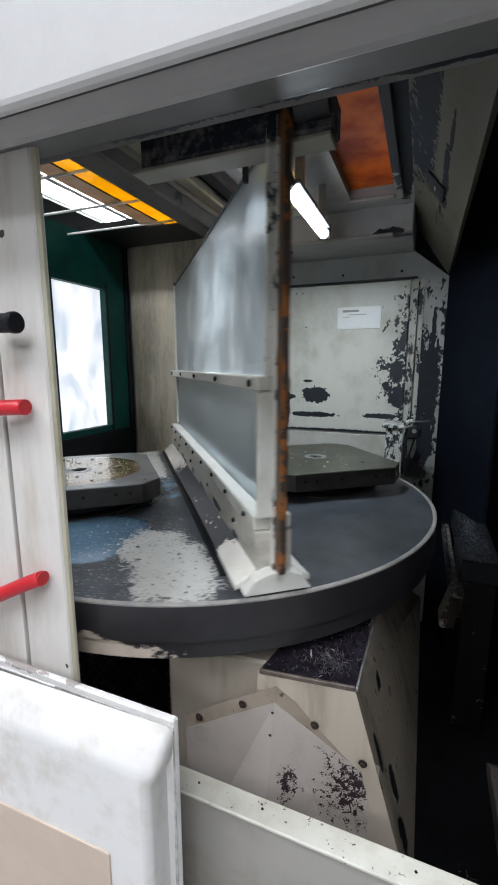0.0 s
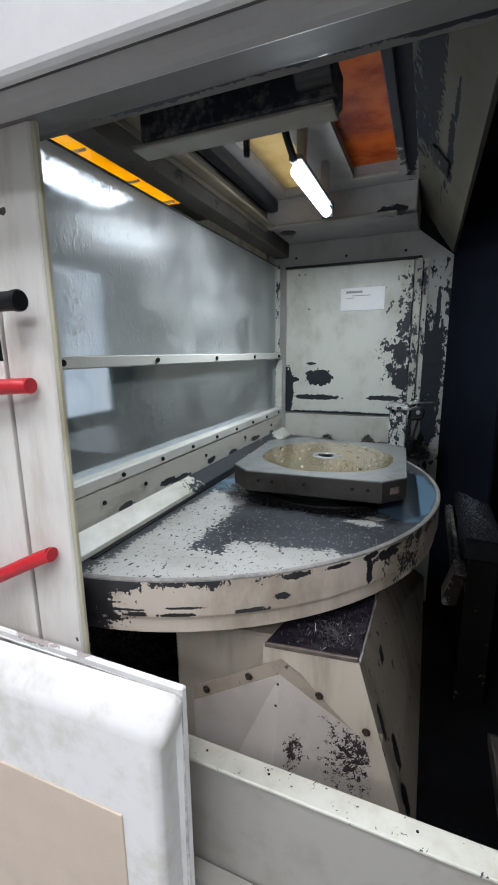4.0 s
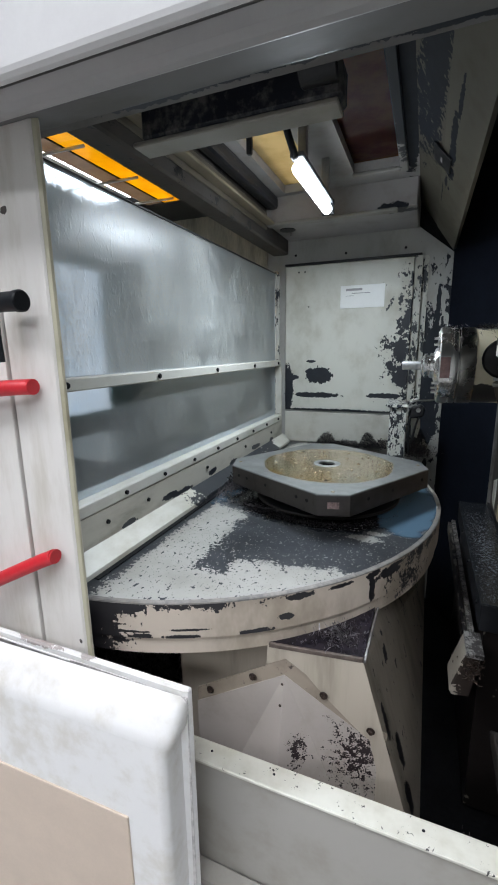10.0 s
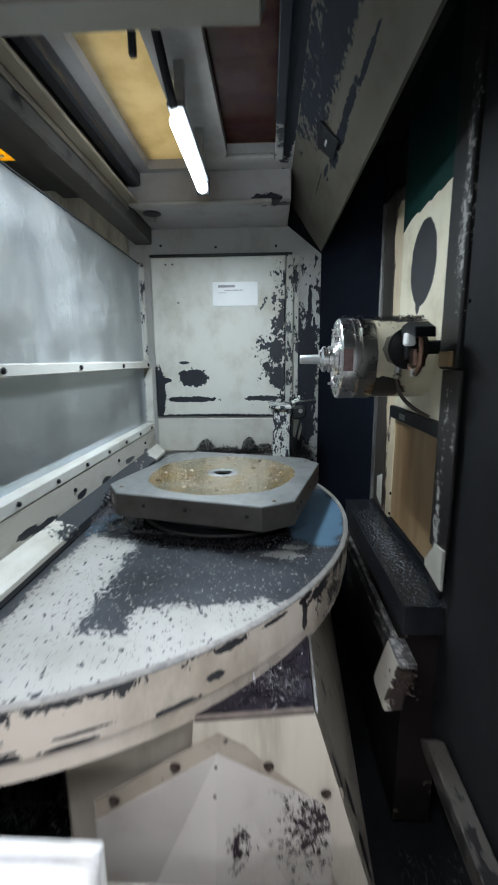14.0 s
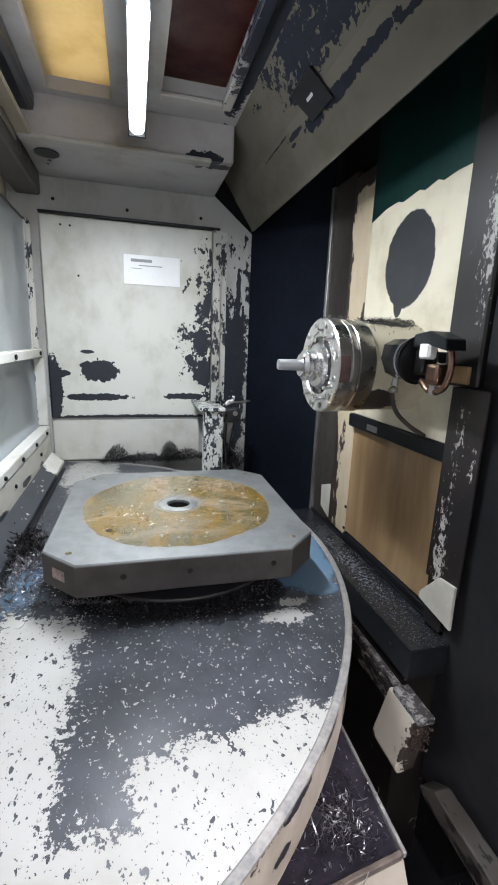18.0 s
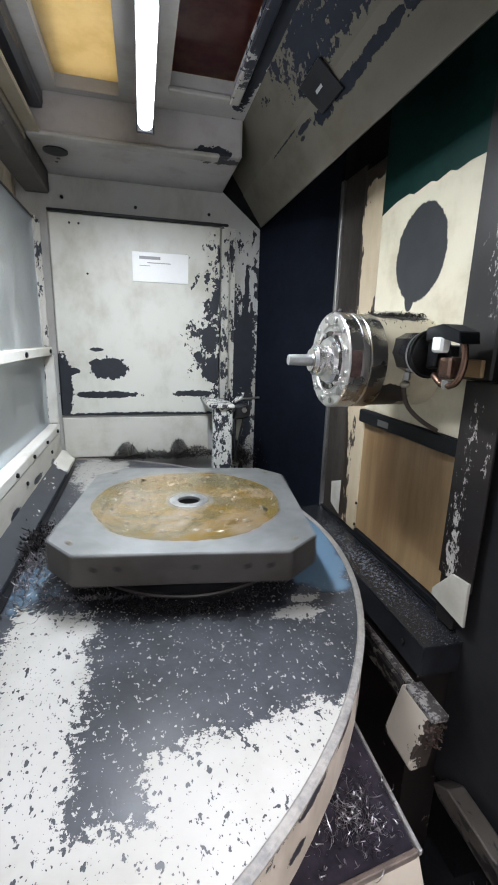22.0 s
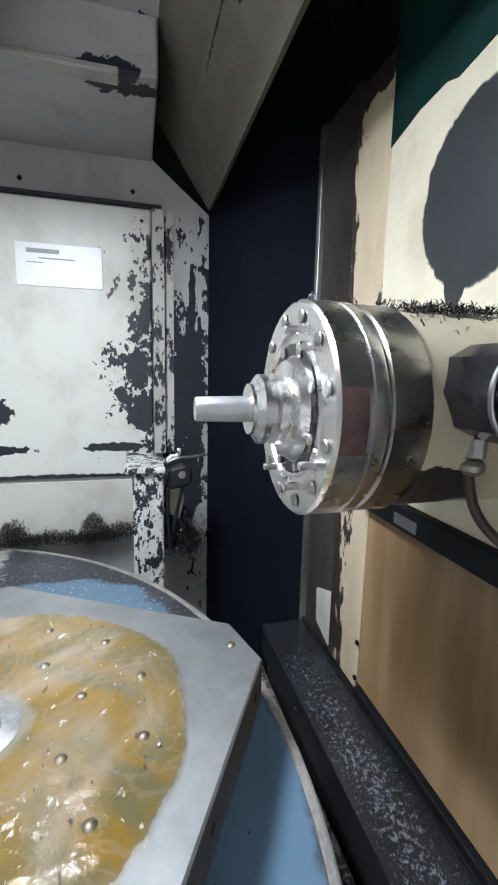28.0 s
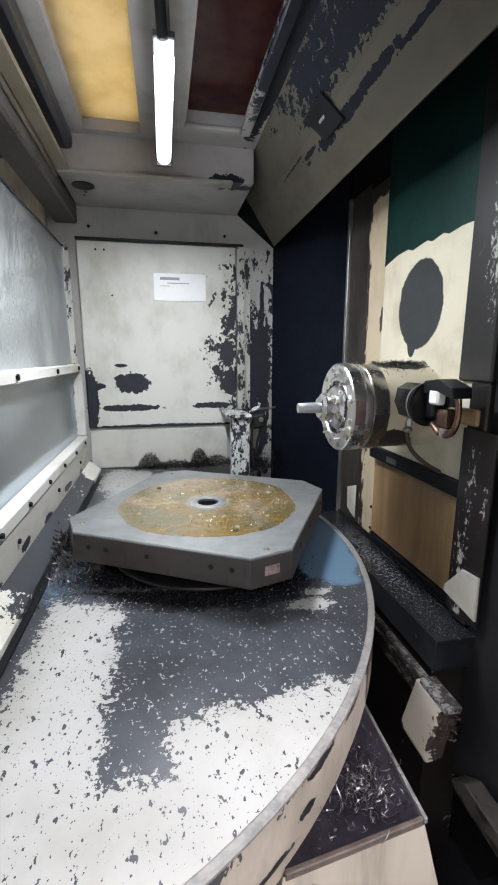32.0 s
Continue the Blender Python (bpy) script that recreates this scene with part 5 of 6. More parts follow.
def make_pallet(at, label, steel, plate_label):
    x, y, z = at
    p = thing("pallet", at, label, "pallet", "machine pallets")
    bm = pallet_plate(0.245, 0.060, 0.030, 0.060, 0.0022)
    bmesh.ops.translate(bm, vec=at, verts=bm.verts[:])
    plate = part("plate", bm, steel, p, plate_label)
    bush = part("bush", lathe([(0.0245, 0.054), (0.0245, 0.0595), (0.026, 0.0612), (0.040, 0.0612), (0.043, 0.0602), (0.031, 0.0602), (0.0298, 0.054)], at, "z", 40), plain("bush_steel", (0.50, 0.51, 0.51), 0.38, 0.9, vary=0.3, scale=40), p, "grey steel centre bush")
    part("bore_ring", lathe([(0.0215, 0.036), (0.0215, 0.040), (0.0243, 0.042), (0.0243, 0.036)], at, "z", 32), M_DARK, bush)
    part("bore", lathe([(0, 0.012), (0.0246, 0.012), (0.0246, 0.0535), (0.0296, 0.0535), (0.0296, 0.008), (0, 0.008)], at, "z", 32), M_HOLE, bush)
    part("clamp_ring", lathe([(0.10, -0.046), (0.215, -0.046), (0.215, -0.036), (0.195, -0.030), (0.195, -0.0005), (0.10, -0.0005)], at, "z", 64), M_DARK, p, "dark oily clamp ring")
    part("bead", lathe([(0.2155, -0.043), (0.226, -0.040), (0.228, -0.036), (0.226, -0.033), (0.2155, -0.0355)], at, "z", 64), plain("bead_steel", (0.030, 0.026, 0.024), 0.5, 0.3, vary=0.6, scale=40), p, "worn brown edge of the clamp ring")
    spots = [(x + r * math.cos(a), y + r * math.sin(a), z + 0.0602) for r, a in [(0.165, radians(15 + 30 * k)) for k in range(12)] + [(0.10, radians(45 * k)) for k in range(8)]]
    head = lathe([(0, 0.0026), (0.0025, 0.0023), (0.005, 0.0012), (0.006, 0), (0, 0)], (0, 0, 0), "z", 12)
    me = bpy.data.meshes.new("screw")
    head.to_mesh(me)
    head.free()
    me.materials.append(plain("oily_screw_steel", (0.20, 0.17, 0.12), 0.42, 0.7, vary=0.5, scale=60))
    for s in spots + [(x + sx * 0.20, y + sy * 0.20, z + 0.0602) for sx in (-1, 1) for sy in (-1, 1)]:
        ob = new("screw", me)
        ob.parent = plate
        ob.location = Vector(s) - Vector(at)
        tagged(ob)
    studs("plug_hole", [(x + 0.12, y - 0.14, z + 0.0602), (x - 0.165, y + 0.06, z + 0.0602)], plate, "z", 0.006, 0.0006, M_HOLE, 10)
    for s in (-1, 1):
        studs("side_hole", [(x + d, y + s * 0.2452, z + 0.033) for d in (-0.15, -0.11, -0.02, 0.11, 0.15)], plate, "y" if s > 0 else "-y", 0.005, 0.0006, M_HOLE, 10)
        studs("side_hole", [(x + s * 0.2452, y + d, z + 0.033) for d in (-0.11, 0.0, 0.15)], plate, "x" if s > 0 else "-x", 0.005, 0.0006, M_HOLE, 10)
    bm = box((-0.015, -0.0006, -0.009), (0.015, 0.0006, 0.009))
    bmesh.ops.transform(bm, matrix=Matrix.Translation((x + 0.2153, y - 0.2153, z + 0.03)) @ Matrix.Rotation(radians(45), 4, "Z"), verts=bm.verts[:])
    part("tag", bm, plain("tag_print", (0.34, 0.24, 0.23), 0.45, 0.1, vary=0.6, scale=90), plate, "small worn tag with faded red print")
    return p


PX, PY, PZ = -0.28, 1.318, 1.116
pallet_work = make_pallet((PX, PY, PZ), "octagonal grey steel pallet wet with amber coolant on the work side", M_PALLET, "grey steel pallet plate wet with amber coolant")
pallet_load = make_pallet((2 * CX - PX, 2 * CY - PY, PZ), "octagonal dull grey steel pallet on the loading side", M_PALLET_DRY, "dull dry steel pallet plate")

# ---- column with the spindle head, drawn at its working place ----
HX, AY, AZ = 0.25, 1.297, 1.490
col = thing("machine_column", (0.4, 1.4, 0.3), "machine column with cream and tan covers and black guards", "machine column")
M_COLSTRIP = chipped("column_strip_paint", (0.60, 0.50, 0.35), (0.035, 0.026, 0.020), bias=-0.34, coarse=18, fine=80, stretch=(1, 1, 0.35), wob=0.7, at=(0.4, 1.4, 0.3), blots=[((0.25, 1.62, 1.05), (0.2, 0.06, 0.30), 0.35), ((0.25, 1.645, 1.6), (0.2, 0.022, 0.9), 0.55), ((0.25, 1.535, 1.62), (0.2, 0.016, 0.05), 0.7), ((0.25, 1.60, 2.01), (0.2, 0.2, 0.045), 1.0)])
M_FLECK = chipped("flecked_black", (0.016, 0.0150, 0.015), (0.40, 0.385, 0.36), bias=-0.66, coarse=90, fine=300, wob=1.0, sharp=0.10, stretch=(1, 1, 0.5), rough=0.4, blots=[((0, -0.29, 0.95), (0.5, 0.03, 0.2), 0.30), ((0, -0.29, 0.78), (0.5, 0.03, 0.15), 0.30), ((0, -0.31, 1.40), (0.5, 0.04, 0.12), 0.30), ((-0.165, -0.325, 1.56), (0.5, 0.022, 0.30), 0.5)])
part("black_cover", box((0.262, 1.80, 0.5), (0.30, 2.30, 2.3)), M_VOID, col)
part("edge_bar", box((0.252, 1.78, 0.9), (0.27, 1.80, 2.02), 0.002), plain("edge_bar_steel", (0.30, 0.29, 0.28), 0.5, 0.8, vary=0.5, scale=9, stretch=(1, 1, 0.4)), col)
part("guide_strip", box((0.262, 1.645, 0.9), (0.28, 1.779, 2.02)), plain("guide_grey", (0.060, 0.052, 0.046), 0.5, 0.2, vary=0.5, scale=8, stretch=(1, 1, 0.3), gloss=0.25), col)
part("cream_strip", box((0.256, 1.529, 0.955), (0.28, 1.644, 2.0), 0.003), M_COLSTRIP, col)
part("tan_cover", box((0.258, 1.117, 0.972), (0.28, 1.528, 1.40), 0.002), M_TAN, col, "tan lower slide cover")
part("strip_foot", prism([(1.6445, 0.965), (1.708, 0.985), (1.712, 1.060), (1.6445, 1.085)], 0.2555, 0.2615, "x", 0.001), M_CREAM, col)
part("bottom_lip", box((0.248, 1.10, 0.955), (0.285, 1.52, 0.9715), 0.002), M_BLACK, col)
part("corner_plate", prism([(1.116, 1.004), (1.116, 1.020), (1.066, 1.080), (1.020, 1.084), (1.018, 0.990)], 0.222, 0.2285, "x", 0.001), M_CREAM, col, "cream corner plate")
part("side_post", box((0.235, 1.06, 1.466), (0.29, 1.154, 2.35), 0.004), M_FLECK, col)
part("lower_post", box((0.235, 1.06, 0.95), (0.29, 1.114, 1.465), 0.004), M_FLECK, col)
part("guard", box((0.245, 0.72, 0.58), (0.275, 1.0595, 2.35), 0.004), plain("guard_black", (0.020, 0.020, 0.0215), 0.5, vary=0.3, scale=3, gloss=0.10), col)
part("body", box((0.30, 1.0, 0.32), (0.75, 2.2, 2.42)), M_VOID, col)
part("top_arm", box((-0.42, 0.58, 2.222), (0.299, 2.05, 2.40)), M_VOID, col)
studs("bolt", [(0.256, 1.528, z) for z in (0.98, 1.05)] + [(0.245, 1.045, z) for z in (0.7, 1.0, 1.3, 1.6)] + [(0.262, 1.83, z) for z in (1.05, 1.3, 1.75)], col, "-x", 0.005, 0.004)

head = part("head_slide", box((0.246, 1.117, 1.345), (0.2575, 1.514, 2.32), 0.002), chipped("head_plate_paint", (0.66, 0.61, 0.47), (0.03, 0.033, 0.036), bias=-0.62, coarse=18, spots=[((-0.15, -0.067, 1.431), (0.3, 0.092, 0.105)), ((-0.15, -0.045, 1.335), (0.3, 0.018, 0.03))], ragged=0.09), col, "cream head plate with a dark oval and green upper part")
# a much darker green than the door's
part("green_top", prism([(1.157, 1.872), (1.20, 1.873), (1.24, 1.868), (1.26, 1.875), (1.30, 1.867), (1.32, 1.874), (1.38, 1.865), (1.40, 1.872), (1.45, 1.868), (1.513, 1.852), (1.513, 2.315), (1.157, 2.315)], 0.2445, 0.2465, "x"), plain("dark_green_paint", (0.004, 0.026, 0.022), 0.45, vary=0.5, scale=6, gloss=0.2), head, "dark green painted upper part")
part("lip", box((0.236, 1.117, 1.308), (0.2575, 1.526, 1.3445), 0.003), M_BLACK, head, "black wiper lip")
part("tab", box((0.225, 1.075, 1.472), (0.2345, 1.132, 1.505), 0.002), M_TAN, head, "tan end tab")
part("lower_guard", box((0.229, 1.020, 1.062), (0.2345, 1.113, 1.465), 0.001), chipped("brown_guard", (0.018, 0.015, 0.015), (0.46, 0.44, 0.41), bias=-0.62, coarse=110, fine=330, stretch=(1, 1, 0.45), sharp=0.10, rough=0.38, wob=1.0, at=(0.4, 1.4, 0.3), blots=[((0.23, 1.085, 1.20), (0.3, 0.024, 0.13), 0.46), ((0.23, 1.075, 1.08), (0.3, 0.030, 0.07), 0.5), ((0.23, 1.075, 1.38), (0.3, 0.020, 0.09), 0.40), ((0.23, 1.035, 1.33), (0.3, 0.012, 0.06), 0.45)]), head, "dark brown guard with pale flecks")
part("lip_tag", box((0.2345, 1.37, 1.316), (0.2358, 1.42, 1.332)), M_STEEL, head)
M_BARREL = chipped("barrel_paint", (0.66, 0.60, 0.45), (0.030, 0.028, 0.026), bias=-0.46, coarse=14, fine=60, spots=[((-0.318, -0.10, 1.19), (0.026, 0.4, 0.4)), ((-0.22, -0.1, 1.30), (0.12, 0.10, 0.022)), ((-0.27, -0.16, 1.12), (0.06, 0.05, 0.035))], ragged=0.5)
part("barrel", lathe([(0.0, 0), (0.098, 0), (0.098, 0.136), (0.0, 0.136)], (0.2455, AY, AZ), "-x", 64), M_BARREL, head, "cream barrel stained with oil")
part("rear_ring", lathe([(0, 0), (0.100, 0), (0.101, 0.002), (0.101, 0.035), (0.0985, 0.037), (0.0985, 0.040), (0, 0.040)], (0.1095, AY, AZ), "-x", 64), plain("dark_ground_steel", (0.36, 0.35, 0.33), 0.27, 1.0, vary=0.2, scale=20), head)
part("flange", lathe([(0, 0), (0.101, 0), (0.102, 0.002), (0.102, 0.012), (0.100, 0.013), (0.100, 0.016), (0.102, 0.017), (0.102, 0.041), (0.099, 0.044), (0.074, 0.044), (0.072, 0.040), (0.066, 0.040), (0.064, 0.043), (0.050, 0.043), (0.046, 0.052), (0.036, 0.056), (0.0, 0.056)], (0.0692, AY, AZ), "-x", 72), M_BRIGHT, head, "bright turned steel spindle flange")
part("face_ring", lathe([(0.0515, 0.0425), (0.0515, 0.0445), (0.0625, 0.0445), (0.0625, 0.0425)], (0.0692, AY, AZ), "-x", 64), plain("dark_oily_ring", (0.06, 0.055, 0.055), 0.25, 0.8, vary=0.5, scale=60), head, "dark oily ring")
part("nose", lathe([(0, 0), (0.034, 0), (0.034, 0.008), (0.028, 0.010), (0.028, 0.014), (0.033, 0.016), (0.033, 0.022), (0.024, 0.028), (0.024, 0.031), (0, 0.031)], (0.0130, AY, AZ), "-x", 48), M_BRIGHT, head)
part("tool", lathe([(0, 0), (0.0125, 0), (0.0115, 0.048), (0.0105, 0.050), (0, 0.050)], (-0.0182, AY, AZ), "-x", 32), plain("matt_steel", (0.50, 0.51, 0.52), 0.45, 0.9), head, "matt grey tool shank")
studs("screw", [(0.0250, AY + 0.088 * math.cos(radians(15 + 30 * k)), AZ + 0.088 * math.sin(radians(15 + 30 * k))) for k in range(12)], head, "-x", 0.0065, 0.003, M_STEEL, 10)
studs("screw", [(0.0246, AY + 0.058 * math.cos(radians(22 + 45 * k)), AZ + 0.058 * math.sin(radians(22 + 45 * k))) for k in range(8)], head, "-x", 0.005, 0.003, M_STEEL, 8)
# reddish strip painted as a reflection on the flange's side
bm = bmesh.new()
arc = [(0.1024 * math.cos(radians(a)), 0.1024 * math.sin(radians(a))) for a in range(166, 197, 5)]
for (y0, z0), (y1, z1) in zip(arc, arc[1:]):
    bm.faces.new([bm.verts.new((x, AY + yy, AZ + zz)) for x, yy, zz in ((0.0285, y0, z0), (0.0515, y0, z0), (0.0515, y1, z1), (0.0285, y1, z1))])
bmesh.ops.remove_doubles(bm, verts=bm.verts[:], dist=0.0001)
part("reflection_strip", bm, plain("reddish_reflection", (0.27, 0.17, 0.165), 0.3, 0.5, vary=0.35, scale=30), head, "reddish strip standing in for a reflection")
studs("nozzle", [(0.0252, AY + 0.075 * math.cos(radians(a)), AZ + 0.075 * math.sin(radians(a))) for a in (100, 130, 215, 250, 300)], head, "-x", 0.004, 0.014, M_BRIGHT, 8)
bm = lathe([(0, 0), (0.034, 0), (0.040, 0.004), (0.040, 0.100), (0.034, 0.106), (0, 0.106)], (0.160, 1.140, 1.512), "y", 8)
part("sensor", bm, plain("gloss_black", (0.010, 0.010, 0.012), 0.16, vary=0.3), head, "black octagonal sensor body")
part("sensor_flange", rod(0.046, 0.007, (0.160, 1.132, 1.512), "y", 24), M_DARK, head)
part("sensor_ring", lathe([(0.0405, 0), (0.0418, 0.001), (0.0418, 0.004), (0.0405, 0.005)], (0.160, 1.150, 1.512), "y", 32), M_STEEL, head)
part("yoke", tube([(0.160, 1.128, 1.548), (0.158, 1.09, 1.556), (0.157, 1.052, 1.545), (0.156, 1.038, 1.505), (0.156, 1.05, 1.468), (0.158, 1.085, 1.458), (0.160, 1.12, 1.475)], 0.006), plain("copper_strap", (0.22, 0.13, 0.095), 0.25, 0.9), head, "brown metal strap")
part("yoke_hood", prism([(1.128, 1.535), (1.128, 1.560), (1.085, 1.566), (1.040, 1.552), (1.036, 1.532), (1.08, 1.540)], 0.140, 0.182, "x", 0.002), M_BLACK, head)
part("connector", box((0.150, 1.062, 1.470), (0.176, 1.100, 1.510), 0.008, segments=2), plain("copper_block", (0.16, 0.10, 0.075), 0.22, 0.9), head, "brown metal connector block")
part("connector_nut", rod(0.009, 0.016, (0.158, 1.078, 1.452), "z", 6), M_STEEL, head)
part("connector_cap", box((0.138, 1.078, 1.516), (0.158, 1.108, 1.545), 0.004), M_WHITE, head)
part("clamp", prism([(1.105, 1.490), (1.131, 1.484), (1.131, 1.534), (1.100, 1.530)], 0.148, 0.172, "x", 0.003), M_DARK, head)
part("bracket", box((0.181, 1.156, 1.50), (0.2455, 1.18, 1.53), 0.003), M_DARK, head)
part("cable", tube([(0.160, 1.205, 1.475), (0.162, 1.210, 1.435), (0.172, 1.203, 1.400), (0.198, 1.188, 1.372), (0.232, 1.180, 1.352)], 0.0048), plain("brown_hose", (0.045, 0.030, 0.022), 0.35, vary=0.4), head)
part("gland", rod(0.0095, 0.018, (0.160, 1.205, 1.456), "z", 8), M_STEEL, head)
part("gland_collar", lathe([(0, 0), (0.007, 0), (0.0105, 0.004), (0.0105, 0.009), (0.007, 0.013), (0, 0.013)], (0.160, 1.205, 1.441), "z", 16), plain("dull_nickel", (0.38, 0.36, 0.32), 0.35, 0.8), head)

def on_barrel(r):
    a, x = radians(90 + r.gauss(0, 15)), 0.112 + 0.125 * r.random() ** 0.8
    return (x, AY + 0.0985 * math.cos(a), AZ + 0.0985 * math.sin(a) + abs(r.gauss(0, 0.003)))


swarf("barrel_chips", on_barrel, 900, 0.011, M_SWARF_DARK, "dark oily chips lying on the barrel", 12, head, 4.5, 0.14)
swarf("flange_chips", lambda r: (0.029 + 0.07 * r.random(), AY + r.gauss(0, 0.014), AZ + 0.1025 + abs(r.gauss(0, 0.002))), 26, 0.009, M_SWARF, "few chips on the flange", 13, head, 4.0, 0.2)
# way cover and rail beside the disc
bed = thing("way_cover", (0.2, 1.3, 0.3), "black steel way cover strewn with chips", "way cover")
part("cover", box((0.155, 1.035, 0.870), (0.262, 1.78, 0.9405), 0.002), plain("way_cover_black", (0.017, 0.018, 0.021), 0.45, vary=0.4, scale=12, gloss=0.25), bed)
part("top_sheet", box((0.1535, 1.033, 0.941), (0.2515, 1.78, 0.9445), 0.001), chipped("cover_wet_grime", (0.020, 0.022, 0.026), (0.16, 0.18, 0.205), bias=-0.50, coarse=110, fine=330, sharp=0.10, wob=1.0, rough=0.25, under_rough=0.3, blots=[((0.0, 0.05, 0.643), (0.045, 0.33, 0.04), 0.34)]), bed, "wet black top sheet strewn with fine chips")
studs("bolt", [(0.155, y, 0.908) for y in (1.10, 1.33, 1.56)], bed, "-x", 0.005, 0.004, M_DARK)
part("lip", box((0.252, 1.04, 0.9442), (0.262, 1.78, 0.950), 0.001), M_DARK, bed)
M_RAIL = chipped("rail_steel", (0.27, 0.26, 0.25), (0.035, 0.031, 0.030), bias=0.04, coarse=40, fine=190, rough=0.28, under_rough=0.35, wob=0.8, sharp=0.10)
part("rail", box((0.134, 1.036, 0.850), (0.148, 1.78, 0.862), 0.002), M_RAIL, bed, "worn bright steel rail")
part("rail_flank", box((0.122, 1.051, 0.815), (0.1335, 1.78, 0.852), 0.002), chipped("flank_paint", (0.20, 0.185, 0.165), (0.014, 0.012, 0.012), bias=0.12, coarse=22, fine=90, stretch=(1, 0.5, 1), wob=0.8), bed, "dark rail flank with remains of paint")
bk = part("end_block", prism([(0.126, 0.850), (0.157, 0.850), (0.140, 0.738), (0.103, 0.733), (0.096, 0.746)], 0.962, 1.050, "y", 0.003), chipped("block_paint", (0.47, 0.425, 0.355), (0.035, 0.026, 0.022), bias=-0.42, coarse=34, fine=130, wob=0.75, at=(0.2, 1.3, 0.3), blots=[((0.150, 0.960, 0.79), (0.05, 0.012, 0.10), 1.0), ((0.098, 1.045, 0.725), (0.05, 0.035, 0.030), 0.8)]), bed, "chipped cream end block")
part("block_cap", box((0.124, 0.950, 0.8505), (0.160, 1.0355, 0.864), 0.002), M_RAIL, bk, "worn speckled steel cap")
swarf("rust_crust", lambda r: (0.140 + r.gauss(0, 0.010), 0.9615 - abs(r.gauss(0, 0.003)), 0.815 + r.gauss(0, 0.016)), 150, 0.010, plain("rusty_crumbs", (0.060, 0.040, 0.031), 0.6, 0.2, vary=0.5, scale=60), "rusty crumbs caked on the end block", 31, bed, 3.0, 0.4)
part("carriage", box((0.17, 1.06, 0.32), (0.26, 1.78, 0.8795)), chipped("carriage_paint", (0.30, 0.27, 0.23), (0.019, 0.015, 0.014), bias=0.28, coarse=14, fine=60, stretch=(1, 0.5, 1), wob=0.7, rough=0.5, gloss=0.25), bed, "black carriage with remains of cream paint")
solid("low_rail", prism([(0.63, 0.596), (0.985, 0.612), (1.005, 0.628), (0.965, 0.660), (0.63, 0.650)], 0.198, 0.238, "x", 0.003), chipped("low_rail_paint", (0.075, 0.066, 0.058), (0.014, 0.012, 0.012), bias=-0.02, coarse=14, fine=60, stretch=(1, 0.5, 1), wob=0.7), "worn cream rail over the chip tray", "rail", kind="structure")


# ---- chips ----
def on_chute(r):
    u, v = r.random(), r.random()
    return (-0.245 + 0.155 * u + 0.02 * v, 0.712 + 0.018 * u + 0.22 * v, 0.960 - 0.004 * u + 0.012 * v)


swarf("steel_chips", on_chute, 130, 0.010, M_SWARF, "curled steel chips on the dark chute", 3, wide=0.12)
swarf("curled_chips", lambda r: (-0.135 + r.gauss(0, 0.022), 0.765 + r.gauss(0, 0.022), 0.962 + abs(r.gauss(0, 0.007))), 260, 0.020, M_SWARF, "small tangle of curled steel chips on the chute", 8, bent=5.5, wide=0.07)
fine_chips = swarf("loose_chips", lambda r: (0.16 + 0.09 * r.random(), 1.04 + 0.62 * r.random(), 0.9452), 2200, 0.0040, M_SWARF, "fine chips on the black way cover", 4)
HEAP = ((-0.44, 0.034, 0.050), (-0.34, 0.06, 0.022), (-0.24, 0.028, 0.060), (-0.17, 0.05, 0.034), (-0.03, 0.035, 0.055))


def on_heap(r):
    x, w, tall = HEAP[r.randrange(5)]
    d = r.gauss(0, 1)
    return (x + w * d, 2.07 + r.gauss(0, 0.016), 1.068 + tall * max(0.0, 1.2 - 0.5 * d * d) * r.random())


swarf("post_chips", lambda r: (-0.02 + r.gauss(0, 0.030), 1.96 + r.gauss(0, 0.035), 1.068 + abs(r.gauss(0, 0.040))), 1500, 0.016, M_SWARF_DARK, "dark chips caked round the guide post", 33, bent=5.0, wide=0.14)
swarf("corner_chips", on_heap, 8000, 0.013, M_SWARF_DARK, "heap of dark oily chips at the foot of the back wall", 5, bent=5.0, wide=0.13)
swarf("chip_row", lambda r: (lambda u: (-0.56 + 0.26 * u, 1.152 - 0.042 * u + r.gauss(0, 0.003), 1.068 + abs(r.gauss(0, 0.002))))(r.random()), 420, 0.009, M_SWARF, "thin row of chips washed up on the disc", 10, bent=4.0, wide=0.3)
swarf("heaped_chips", lambda r: (-0.98 + 0.20 * r.gauss(0, 1), 1.0 + 0.25 * r.random(), 0.302 + abs(r.gauss(0, 0.05))), 1800, 0.05, M_SWARF, "heap of curled chips in the tray under the disc", 14, bent=5.0, wide=0.12)
swarf("tray_chips", lambda r: (0.16 + 0.5 * r.random(), 0.64 + 0.35 * r.random(), 0.302 + abs(r.gauss(0, 0.012))), 900, 0.02, M_SWARF, "loose chips in the dark chip tray", 9, bent=4.5, wide=0.1)
swarf("pallet_chips", lambda r: (lambda a, d: (PX + d * math.cos(a), PY + d * math.sin(a), PZ + 0.0605 + abs(r.gauss(0, 0.001))))(r.uniform(0, 6.28) if r.random() < 0.5 else r.gauss(-0.9, 0.7), 0.07 + 0.125 * r.random() ** 0.7), 150, 0.010, plain("wet_bright_chips", (0.62, 0.58, 0.52), 0.25, 0.7, vary=0.3, scale=60), "few wet bright chips on the pallet", 35, pallet_work, 3.0, 0.3)
